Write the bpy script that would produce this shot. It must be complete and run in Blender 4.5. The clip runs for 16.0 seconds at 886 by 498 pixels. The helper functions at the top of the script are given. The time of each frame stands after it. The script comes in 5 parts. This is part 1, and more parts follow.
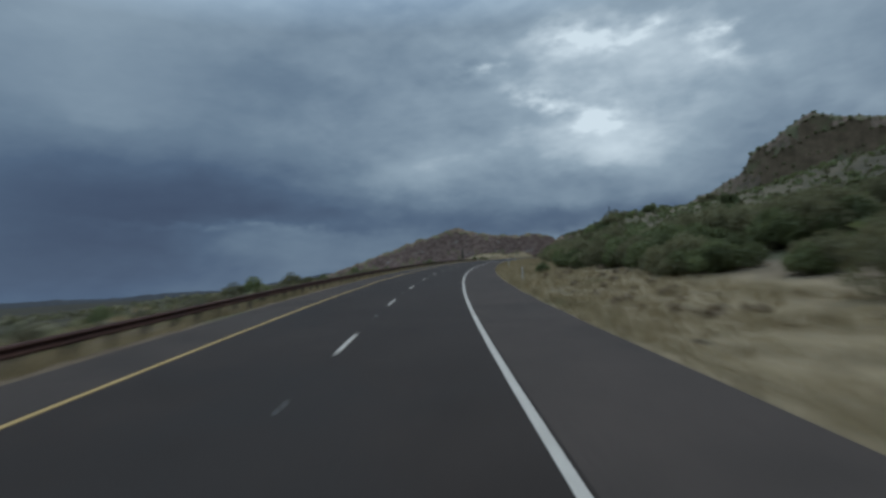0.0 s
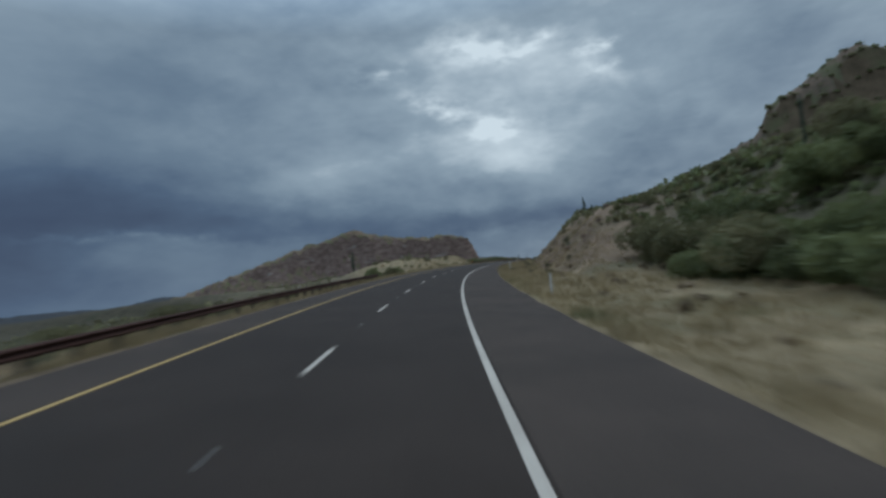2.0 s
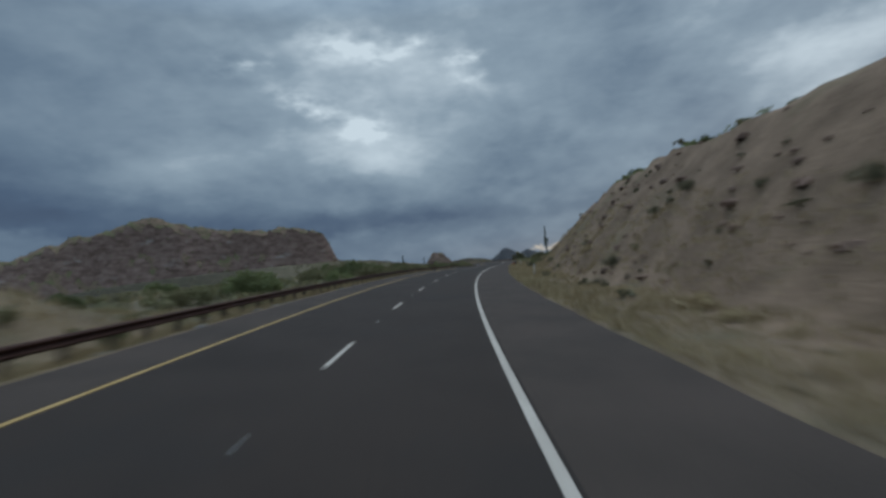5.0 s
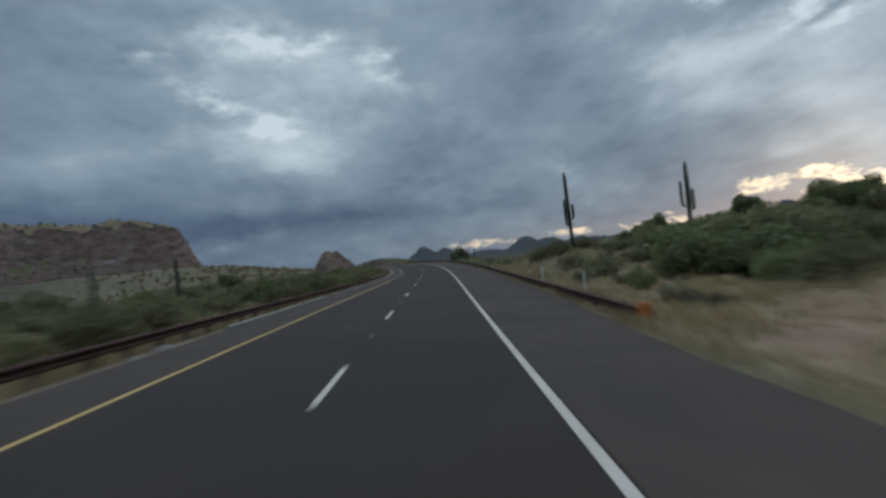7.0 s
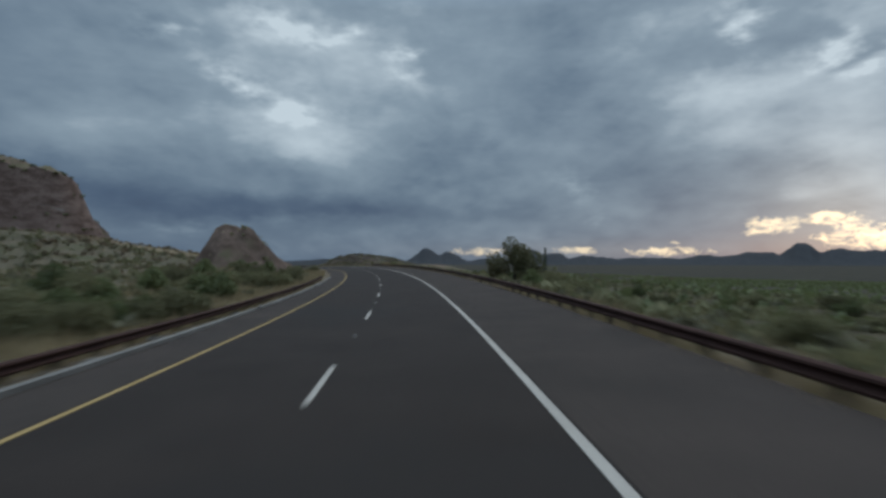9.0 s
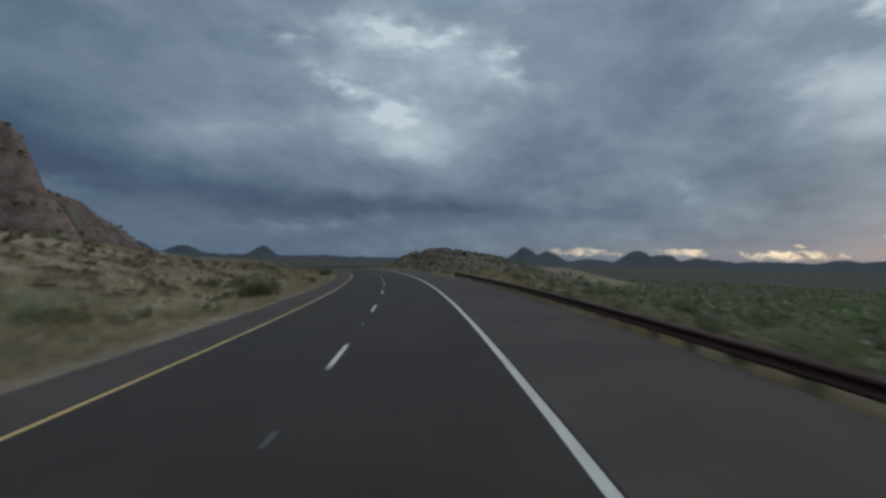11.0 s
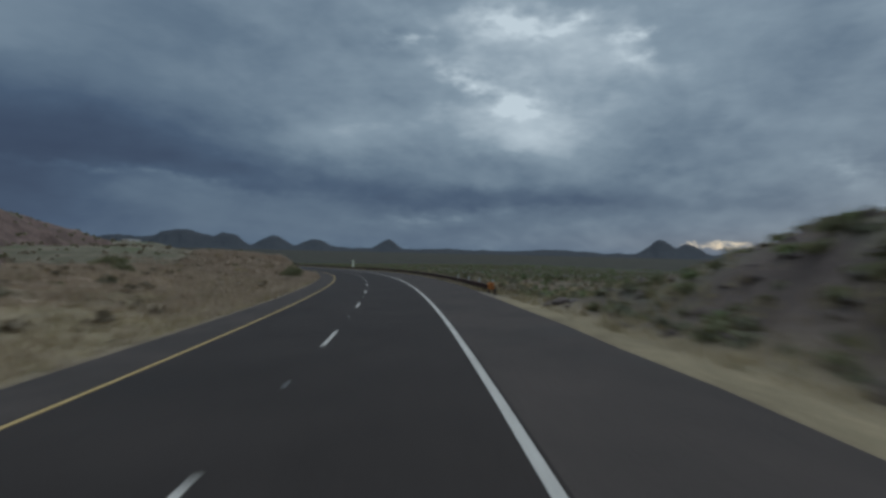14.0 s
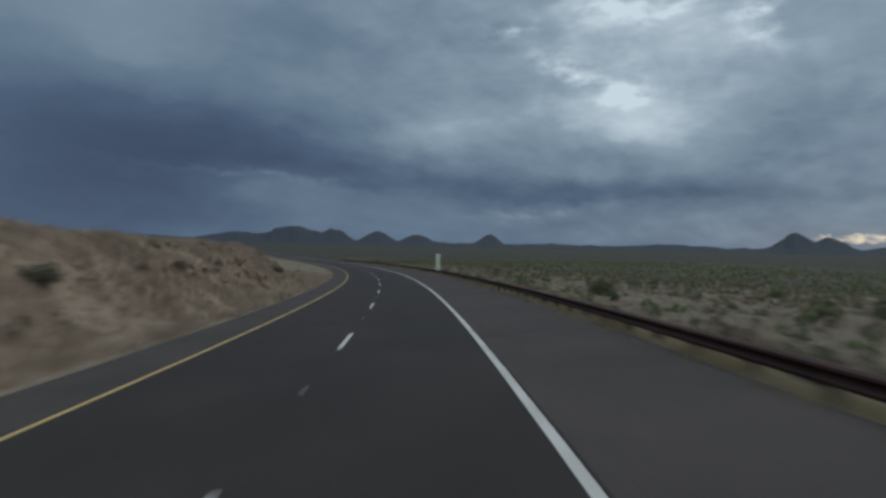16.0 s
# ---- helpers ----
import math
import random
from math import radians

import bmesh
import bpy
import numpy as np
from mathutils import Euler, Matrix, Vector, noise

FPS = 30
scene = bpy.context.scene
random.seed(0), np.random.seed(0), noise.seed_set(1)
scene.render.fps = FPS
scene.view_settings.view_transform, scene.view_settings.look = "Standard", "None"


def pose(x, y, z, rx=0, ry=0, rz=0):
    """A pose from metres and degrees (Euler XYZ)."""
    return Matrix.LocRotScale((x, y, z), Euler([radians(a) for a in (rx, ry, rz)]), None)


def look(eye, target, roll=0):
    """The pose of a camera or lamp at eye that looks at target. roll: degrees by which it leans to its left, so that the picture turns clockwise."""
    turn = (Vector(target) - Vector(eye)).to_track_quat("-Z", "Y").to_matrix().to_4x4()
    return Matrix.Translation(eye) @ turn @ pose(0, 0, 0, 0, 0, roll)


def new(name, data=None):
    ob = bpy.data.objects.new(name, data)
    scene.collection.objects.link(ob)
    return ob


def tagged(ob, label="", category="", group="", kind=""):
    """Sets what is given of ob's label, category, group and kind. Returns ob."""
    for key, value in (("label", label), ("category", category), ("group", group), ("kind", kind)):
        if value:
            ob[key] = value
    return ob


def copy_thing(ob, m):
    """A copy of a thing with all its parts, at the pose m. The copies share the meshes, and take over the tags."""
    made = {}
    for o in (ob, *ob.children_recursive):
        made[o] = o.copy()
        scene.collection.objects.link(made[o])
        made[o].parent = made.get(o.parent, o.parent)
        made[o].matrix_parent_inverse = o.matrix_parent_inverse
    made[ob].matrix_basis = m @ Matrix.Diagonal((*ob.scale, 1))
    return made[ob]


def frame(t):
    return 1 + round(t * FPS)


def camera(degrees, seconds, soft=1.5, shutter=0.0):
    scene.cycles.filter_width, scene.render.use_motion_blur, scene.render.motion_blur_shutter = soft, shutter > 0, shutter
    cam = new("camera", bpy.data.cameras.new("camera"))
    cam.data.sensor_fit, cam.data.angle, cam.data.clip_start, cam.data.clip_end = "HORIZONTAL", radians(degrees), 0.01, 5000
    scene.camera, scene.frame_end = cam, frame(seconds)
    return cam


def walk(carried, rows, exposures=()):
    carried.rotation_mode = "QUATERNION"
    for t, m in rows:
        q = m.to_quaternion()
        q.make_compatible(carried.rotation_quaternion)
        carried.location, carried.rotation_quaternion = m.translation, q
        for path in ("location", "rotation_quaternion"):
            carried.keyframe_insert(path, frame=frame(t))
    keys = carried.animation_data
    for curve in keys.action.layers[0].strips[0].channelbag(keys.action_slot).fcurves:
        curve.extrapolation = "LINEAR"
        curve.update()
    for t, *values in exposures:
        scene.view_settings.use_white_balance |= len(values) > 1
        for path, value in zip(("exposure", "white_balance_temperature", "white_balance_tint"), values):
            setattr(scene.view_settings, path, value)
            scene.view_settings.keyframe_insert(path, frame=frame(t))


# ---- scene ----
M = 0.69  # scene metres for one metre along the highway

# Alignment of the highway, every 40 m of its length: heading, grade and bank in degrees.
STATION = np.arange(-160.0, 1241.0, 40.0)
HEADING = (46.48, 43.48, 40.82, 37.54, 34.14, 30.62, 26.86, 22.99, 19.11, 15.28, 11.58, 7.95, 4.33, 1.56, 0.51, 1.21, 3.56, 7.23, 11.46, 15.29, 18.96, 22.84, 26.98, 31.04, 34.90, 38.64, 42.38, 46.13, 49.92, 53.22, 56.42, 58.42, 59.42, 59.92, 60.22, 60.22)
GRADE = (2.54, 2.57, 2.59, 2.62, 2.62, 2.59, 2.52, 2.38, 2.12, 1.82, 1.54, 1.26, 0.89, 0.53, 0.38, 0.47, 0.63, 0.60, 0.36, 0.04, -0.29, -0.59, -0.93, -1.26, -1.56, -1.64, -1.57, -1.41, -1.15, -0.89, -0.63, -0.35, -0.07, 0.13, 0.32, 0.42)
BANK = (-1.38, -1.42, -1.44, -1.48, -1.53, -2.42, -2.95, -3.16, -3.17, -3.17, -3.21, -3.49, -4.08, -3.86, -2.10, 0.55, 2.84, 3.93, 4.09, 4.31, 4.50, 4.43, 4.28, 4.20, 4.09, 4.13, 4.17, 4.21, 4.05, 3.68, 3.21, 2.72, 2.23, 1.74, 1.24, 0.74)


def eased(s, values):
    """Smooth interpolation of an alignment table."""
    v = np.asarray(values, float)
    m = np.gradient(v)
    x = (np.asarray(s, float) - STATION[0]) / 40.0
    i = np.clip(np.floor(x).astype(int), 0, len(v) - 2)
    u = np.clip(x - i, 0, 1)
    return ((2 * u**3 - 3 * u**2 + 1) * v[i] + (u**3 - 2 * u**2 + u) * m[i]
            + (3 * u**2 - 2 * u**3) * v[i + 1] + (u**3 - u**2) * m[i + 1])


FINE = np.arange(STATION[0], STATION[-1] + 0.5, 1.0)
_h = np.radians(eased(FINE, HEADING))
_g = np.radians(eased(FINE, GRADE))
LINE = np.stack([np.cumsum(-np.sin(_h)), np.cumsum(np.cos(_h)), np.cumsum(np.tan(_g))], 1)
LINE -= LINE[int(-STATION[0])]


def road(s, lat=0.0, h=0.0):
    """The point of the place at station s, lat metres right of the white edge line and h above the paving; arrays allowed."""
    s, lat, h = np.broadcast_arrays(np.asarray(s, float), np.asarray(lat, float), np.asarray(h, float))
    base = np.stack([np.interp(s, FINE, LINE[:, k]) for k in range(3)], -1)
    a = np.radians(eased(s, HEADING))
    b = np.radians(eased(s, BANK))
    p = base + np.stack([np.cos(a) * lat, np.sin(a) * lat, np.sin(b) * np.clip(lat, -10.0, 4.0) + h], -1)
    return p * M


# ---------- camera ----------
# Seconds, station, metres left of the white line, yaw, pitch and lean in degrees.
PATH = (
    (0.0, 0.65, 1.32, 32.36, 3.27, -3.71),
    (0.5, 28.84, 1.18, 30.52, 3.47, -5.04),
    (1.0, 57.13, 1.23, 27.71, 3.32, -5.22),
    (1.5, 85.23, 1.21, 24.61, 3.27, -5.21),
    (2.0, 112.31, 0.96, 22.19, 3.09, -5.71),
    (2.5, 139.25, 0.95, 19.80, 3.02, -5.29),
    (3.0, 166.40, 0.96, 17.08, 2.73, -5.28),
    (3.5, 193.42, 0.85, 14.69, 2.41, -5.31),
    (4.0, 219.39, 0.88, 12.54, 2.23, -5.33),
    (4.5, 245.09, 0.97, 10.55, 2.11, -5.30),
    (5.0, 270.55, 1.09, 8.59, 1.99, -5.34),
    (5.5, 295.76, 1.21, 6.52, 1.81, -5.62),
    (6.0, 320.74, 1.34, 4.20, 1.54, -6.29),
    (6.5, 346.28, 1.41, 1.68, 1.02, -7.34),
    (7.0, 370.78, 1.66, -0.00, 1.03, -6.55),
    (7.5, 395.63, 1.60, -0.90, 0.99, -5.06),
    (8.0, 419.80, 1.58, -0.92, 1.22, -3.53),
    (8.5, 444.11, 1.80, -0.20, 1.30, -2.04),
    (9.0, 468.09, 1.84, 0.31, 1.44, 0.06),
    (9.5, 491.90, 1.81, 2.13, 1.55, 1.23),
    (10.0, 515.57, 1.73, 4.65, 1.51, 1.58),
    (10.5, 539.15, 1.64, 7.51, 1.37, 1.49),
    (11.0, 562.73, 1.57, 10.38, 1.19, 1.33),
    (11.5, 586.32, 1.56, 12.89, 1.01, 1.51),
    (12.0, 610.38, 1.83, 15.14, 0.91, 1.62),
    (12.5, 633.82, 1.89, 16.62, 0.79, 1.80),
    (13.0, 657.67, 1.75, 18.13, 0.67, 1.49),
    (13.5, 681.43, 1.46, 20.52, 0.51, 1.64),
    (14.0, 705.66, 1.18, 23.03, 0.25, 1.32),
    (14.5, 729.58, 1.19, 26.30, -0.05, 1.11),
    (15.0, 753.96, 1.36, 28.91, -0.16, 1.48),
    (15.5, 778.82, 1.40, 30.98, -0.34, 1.11),
    (16.0, 803.76, 1.47, 33.52, -0.45, 1.14),
)
cam = camera(77.6, 16.0, soft=3.0, shutter=0.42)
rows = []
for t, s, w, yaw, tilt, lean in PATH:
    b = radians(float(eased(s, BANK)))
    x, y, z = road(s, -w - math.sin(b) * 2.24, 2.24)
    rows.append((t, pose(x, y, z, 90 + tilt, 0, yaw) @ pose(0, 0, 0, 0, 0, lean)))
walk(cam, rows, ((0.0, 0.12), (3.5, 0.02), (7.0, -0.02), (8.5, -0.09), (9.0, -0.09), (11.5, -0.17), (13.0, -0.13), (14.2, -0.14), (15.5, -0.02), (16.0, 0.0)))

# ---------- sky and sun ----------
world = bpy.data.worlds.new("dusk_sky")
scene.world = world
world.use_nodes = True
wt = world.node_tree
wt.nodes.clear()


def wnode(kind, **sets):
    n = wt.nodes.new(kind)
    for k, v in sets.items():
        if k == "operation":
            n.operation = v
        elif k == "use_clamp":
            n.use_clamp = v
    return n


def wmath(op, a, b=0.0, c=0.0, clamp=False):
    n = wnode("ShaderNodeMath", operation=op, use_clamp=clamp)
    for i, v in enumerate((a, b, c)):
        if isinstance(v, (int, float)):
            n.inputs[i].default_value = v
        else:
            wt.links.new(v, n.inputs[i])
    return n.outputs[0]


def wvec(op, a, b):
    n = wnode("ShaderNodeVectorMath", operation=op)
    for i, v in enumerate((a, b)):
        if isinstance(v, tuple):
            n.inputs[i].default_value = v
        else:
            wt.links.new(v, n.inputs[i])
    return n


def wnoise(vec, scale, detail, rough=0.55, warp=0.0):
    n = wt.nodes.new("ShaderNodeTexNoise")
    n.inputs["Scale"].default_value = scale
    n.inputs["Detail"].default_value = detail
    n.inputs["Roughness"].default_value = rough
    n.inputs["Distortion"].default_value = warp
    wt.links.new(vec, n.inputs["Vector"])
    return n.outputs["Fac"]


def heading_vec(az, el):
    a, e = radians(az), radians(el)
    return (-math.sin(a) * math.cos(e), math.cos(a) * math.cos(e), math.sin(e))


coord = wt.nodes.new("ShaderNodeTexCoord").outputs["Generated"]
sep = wt.nodes.new("ShaderNodeSeparateXYZ")
wt.links.new(coord, sep.inputs[0])
dx, dy, dz = sep.outputs


def lobe(az, el, sharp):
    """1 towards a heading, fading round it."""
    d = wvec("DOT_PRODUCT", coord, heading_vec(az, el)).outputs["Value"]
    return wmath("POWER", wmath("MAXIMUM", d, 0.0), sharp)


def band(centre, width):
    """1 at a height in the sky (sine), fading above and below."""
    q = wmath("DIVIDE", wmath("SUBTRACT", dz, centre), width)
    return wmath("POWER", 2.718, wmath("MULTIPLY", wmath("MULTIPLY", q, q), -1.0))


# degrees round the horizon (clockwise) and up, bent by turbulence so that the clouds' edges are ragged
AZ = wmath("MULTIPLY", wmath("ARCTAN2", dx, dy), 57.2958)
EL = wmath("MULTIPLY", wmath("ARCSINE", dz), 57.2958)
dome = wt.nodes.new("ShaderNodeCombineXYZ")
wt.links.new(AZ, dome.inputs[0])
wt.links.new(wmath("MULTIPLY", EL, 2.1), dome.inputs[1])
curl = wt.nodes.new("ShaderNodeTexNoise")
curl.inputs["Scale"].default_value = 0.13
curl.inputs["Detail"].default_value = 4.0
curl.inputs["Roughness"].default_value = 0.6
wt.links.new(dome.outputs[0], curl.inputs["Vector"])
shift = wvec("MULTIPLY", wvec("SUBTRACT", curl.outputs["Color"], (0.5, 0.5, 0.5)).outputs[0], (9.0, 4.2, 0.0))
straight = wt.nodes.new("ShaderNodeCombineXYZ")
wt.links.new(AZ, straight.inputs[0])
wt.links.new(EL, straight.inputs[1])
bent = wvec("ADD", straight.outputs[0], shift.outputs[0]).outputs[0]


def masses(total, rows):
    """Adds soft cloud masses: heading, height, half width, half height and slant in degrees, and how much lighter."""
    for az_, el_, wide, high, slant, amount in rows:
        place = wt.nodes.new("ShaderNodeMapping")
        place.vector_type = "TEXTURE"
        place.inputs["Location"].default_value = (-az_, el_, 0.0)
        place.inputs["Rotation"].default_value = (0.0, 0.0, radians(slant))
        place.inputs["Scale"].default_value = (wide, high, 1.0)
        wt.links.new(bent, place.inputs["Vector"])
        away_ = wvec("DOT_PRODUCT", place.outputs[0], place.outputs[0]).outputs["Value"]
        total = wmath("MULTIPLY_ADD", wmath("POWER", 0.3679, away_), amount, total)
    return total


RAIN_AND_SHELVES = (
    (52, 19, 10, 6, 0, -0.09),
    (67, 9.6, 14, 5.0, -4, -0.36), (50, 9.6, 12.4, 3.2, -8, -0.27), (33, 6.4, 20, 1.5, -3, -0.17), (8, 5.2, 16.5, 1.3, -1, -0.16),
    (0.6, 11.4, 7.4, 3.9, 19, -0.14), (-12.3, 16.6, 6.9, 4.9, 26, -0.13), (-23, 8.4, 9.7, 3.1, -4, -0.12), (18, 9.7, 4.4, 1.4, -2, -0.12),
    (-32, 19.5, 5.1, 1.5, 10, -0.14), (45, 25, 15.5, 2.5, -7, -0.03), (-37, 17.2, 2.5, 0.7, 30, -0.14), (66, 3.5, 16, 4.5, 4, -0.26), (22, 5.0, 12, 1.4, 2, -0.12),
)
LIGHT_MASSES = (
    (60, 26, 14, 4, 0, 0.10),
    (8, 17, 22, 11, 0, 0.15), (-38, 14, 15, 12, 0, 0.26), (-12, 4, 20, 4, 0, 0.13), (-40, 5, 9, 5, 0, 0.21), (-14, 11, 14, 4, 0, 0.06), (16, 14.5, 6, 3.0, -5, 0.06),
    (17, 12.4, 9.4, 2.5, -10, 0.12), (14.5, 20.7, 11.4, 3.9, -6, 0.14), (-20.4, 21.5, 7.5, 2.8, 12, 0.12), (59.4, 17.4, 6, 3.3, 4, 0.05),
    (62, 18.5, 9.3, 3.2, 20, 0.02), (36.3, 11.1, 11.5, 2.1, 7, 0.13), (48, 4.7, 7.6, 1.9, 2, 0.10), (-25.3, 11.9, 8.4, 3.2, -16, 0.09),
    (13.3, 11.4, 7.1, 2.3, 8, 0.10), (-29, 15.9, 8.1, 1.7, 8, 0.10), (-4.2, 13.6, 4.0, 1.7, -30, 0.09),
)
TORN_EDGES = (
    (15.6, 14.7, 2.2, 0.85, 8, 0.50), (21, 17.3, 3.0, 0.9, -21, 0.22), (16.3, 22.4, 3.5, 1.2, -2, 0.28), (10.9, 21.9, 2.4, 0.6, 8, 0.24),
    (5.1, 21, 1.5, 0.7, 17, 0.24), (4.3, 18.7, 1.8, 0.8, -22, 0.14), (28, 20.9, 2.8, 0.6, 8, 0.15), (-28.5, 20.9, 1.4, 1.7, 57, 0.26),
    (-35, 17.7, 2.0, 0.7, 33, 0.22), (-37.7, 15.7, 1.8, 0.5, 5, 0.24), (-13.4, 8.0, 2.2, 0.9, -37, 0.14), (-15.2, 4.7, 0.9, 0.6, -1, 0.17),
    (53, 6.3, 9, 0.45, -4, 0.15), (23.4, 3.5, 7.2, 0.5, 4, 0.11),
)
billow = wnoise(dome.outputs[0], 0.13, 4.0, 0.50, 0.15)
puff = wnoise(dome.outputs[0], 0.50, 4.0, 0.52, 0.1)
calm = wmath("MULTIPLY", wmath("SUBTRACT", 62.0, wmath("MULTIPLY", AZ, -1.0)), 0.03, clamp=True)
rise = wmath("MULTIPLY", wmath("SUBTRACT", EL, 2.0), 0.011)
lit = wmath("ADD", 0.44, wmath("MINIMUM", wmath("MAXIMUM", rise, 0.0), 0.14))
stir = wmath("ADD", wmath("MULTIPLY", wmath("SUBTRACT", billow, 0.5), 0.38), wmath("MULTIPLY", wmath("SUBTRACT", puff, 0.5), 0.10))
lit = wmath("MULTIPLY_ADD", stir, wmath("ADD", 0.35, wmath("MULTIPLY", calm, 0.65)), lit)
lit = masses(lit, RAIN_AND_SHELVES)
lit = masses(lit, LIGHT_MASSES)
lit = wmath("ADD", lit, wmath("MULTIPLY", masses(0.0, TORN_EDGES), wmath("MULTIPLY", wmath("SUBTRACT", puff, 0.22), 2.9)))
ramp = wt.nodes.new("ShaderNodeValToRGB")
wt.links.new(lit, ramp.inputs[0])
el = ramp.color_ramp.elements
el[0].position, el[0].color = 0.0, (0.043, 0.066, 0.120, 1)
el[1].position, el[1].color = 1.0, (0.59, 0.70, 0.78, 1)
for at, col in ((0.25, (0.073, 0.117, 0.190, 1)), (0.5, (0.134, 0.197, 0.274, 1)), (0.72, (0.250, 0.334, 0.415, 1))):
    e = el.new(at)
    e.color = col
# the breaks of evening light under the deck
flatten = wvec("MULTIPLY", coord, (1.0, 1.0, 2.2))
torn = wnoise(flatten.outputs[0], 38.0, 5.0, 0.64, 0.5)


def gap_in_deck(az, el_, wide, high, power):
    """A torn opening in the cloud on a heading; sizes in degrees."""
    a_ = radians(az)
    side = wvec("DOT_PRODUCT", coord, (math.cos(a_), math.sin(a_), 0.0)).outputs["Value"]
    ahead = wmath("GREATER_THAN", wvec("DOT_PRODUCT", coord, (-math.sin(a_), math.cos(a_), 0.0)).outputs["Value"], 0.0)
    u_ = wmath("DIVIDE", side, math.sin(radians(wide)))
    v_ = wmath("DIVIDE", wmath("SUBTRACT", dz, math.sin(radians(el_))), math.sin(radians(high)))
    away = wmath("ADD", wmath("MULTIPLY", u_, u_), wmath("MULTIPLY", v_, v_))
    edge = wmath("ADD", wmath("SUBTRACT", 1.0, away), wmath("MULTIPLY", wmath("SUBTRACT", torn, 0.5), 5.2))
    return wmath("MULTIPLY", wmath("MULTIPLY", wmath("MULTIPLY", edge, 0.9, clamp=True), ahead), power)


gleam = None
for az, el_, wide, high, power in ((-30.4, 3.35, 2.6, 0.80, 0.95), (-34.9, 3.85, 2.4, 0.65, 1.1), (-37.6, 2.3, 3.4, 1.25, 1.25), (-44, 3.0, 4.0, 1.0, 1.0),
                                   (-13.4, 1.25, 2.6, 0.42, 0.72), (-21.6, 1.15, 3.8, 0.50, 0.85), (-22.4, 1.95, 0.7, 0.22, 0.7), (-3.8, 1.15, 3.6, 0.40, 0.58)):
    one = gap_in_deck(az, el_, wide, high, power)
    gleam = one if gleam is None else wmath("MAXIMUM", gleam, one)
gleam = wmath("ADD", gleam, wmath("MULTIPLY", lobe(-36, 2.5, 200), 0.13))
gleam = wmath("ADD", gleam, wmath("MULTIPLY", wmath("MULTIPLY", lobe(-20, 1.0, 14), band(0.018, 0.022)), 0.07))
glow = wt.nodes.new("ShaderNodeMix")
glow.data_type = "RGBA"
glow.blend_type = "ADD"
glow.inputs[0].default_value = 1.0
tint = wvec("MULTIPLY", (1.0, 0.76, 0.40), (1.0, 1.0, 1.0))
scaled = wnode("ShaderNodeVectorMath", operation="SCALE")
wt.links.new(tint.outputs[0], scaled.inputs[0])
wt.links.new(gleam, scaled.inputs["Scale"])
wt.links.new(ramp.outputs[0], glow.inputs[6])
wt.links.new(scaled.outputs[0], glow.inputs[7])
# an overcast deck is brighter overhead than near the horizon
gain = wmath("ADD", 1.0, wmath("MULTIPLY", wmath("MULTIPLY", wmath("SUBTRACT", dz, 0.42), 3.0, clamp=True), 3.3))
lifted = wnode("ShaderNodeVectorMath", operation="SCALE")
wt.links.new(glow.outputs[2], lifted.inputs[0])
wt.links.new(gain, lifted.inputs["Scale"])
sky = wt.nodes.new("ShaderNodeTexSky")
sky.sky_type = "NISHITA"
sky.sun_disc = False
sky.sun_elevation = radians(2.0)
sky.sun_rotation = radians(36.0)
mixsky = wt.nodes.new("ShaderNodeMix")
mixsky.data_type = "RGBA"
mixsky.inputs[0].default_value = 0.95
dim = wnode("ShaderNodeVectorMath", operation="SCALE")
wt.links.new(sky.outputs[0], dim.inputs[0])
dim.inputs["Scale"].default_value = 0.1
wt.links.new(dim.outputs[0], mixsky.inputs[6])
wt.links.new(lifted.outputs[0], mixsky.inputs[7])
bg = wt.nodes.new("ShaderNodeBackground")
bg.inputs["Strength"].default_value = 1.0
wt.links.new(mixsky.outputs[2], bg.inputs["Color"])
out = wt.nodes.new("ShaderNodeOutputWorld")
wt.links.new(bg.outputs[0], out.inputs[0])

sun_data = bpy.data.lights.new("sun", "SUN")
sun_data.energy = 0.7
sun_data.angle = radians(25)
sun_data.color = (1.0, 0.95, 0.88)
sun = new("sun", sun_data)
sun.matrix_world = look(Vector(heading_vec(-15, 55)) * 200, (0, 0, 0))


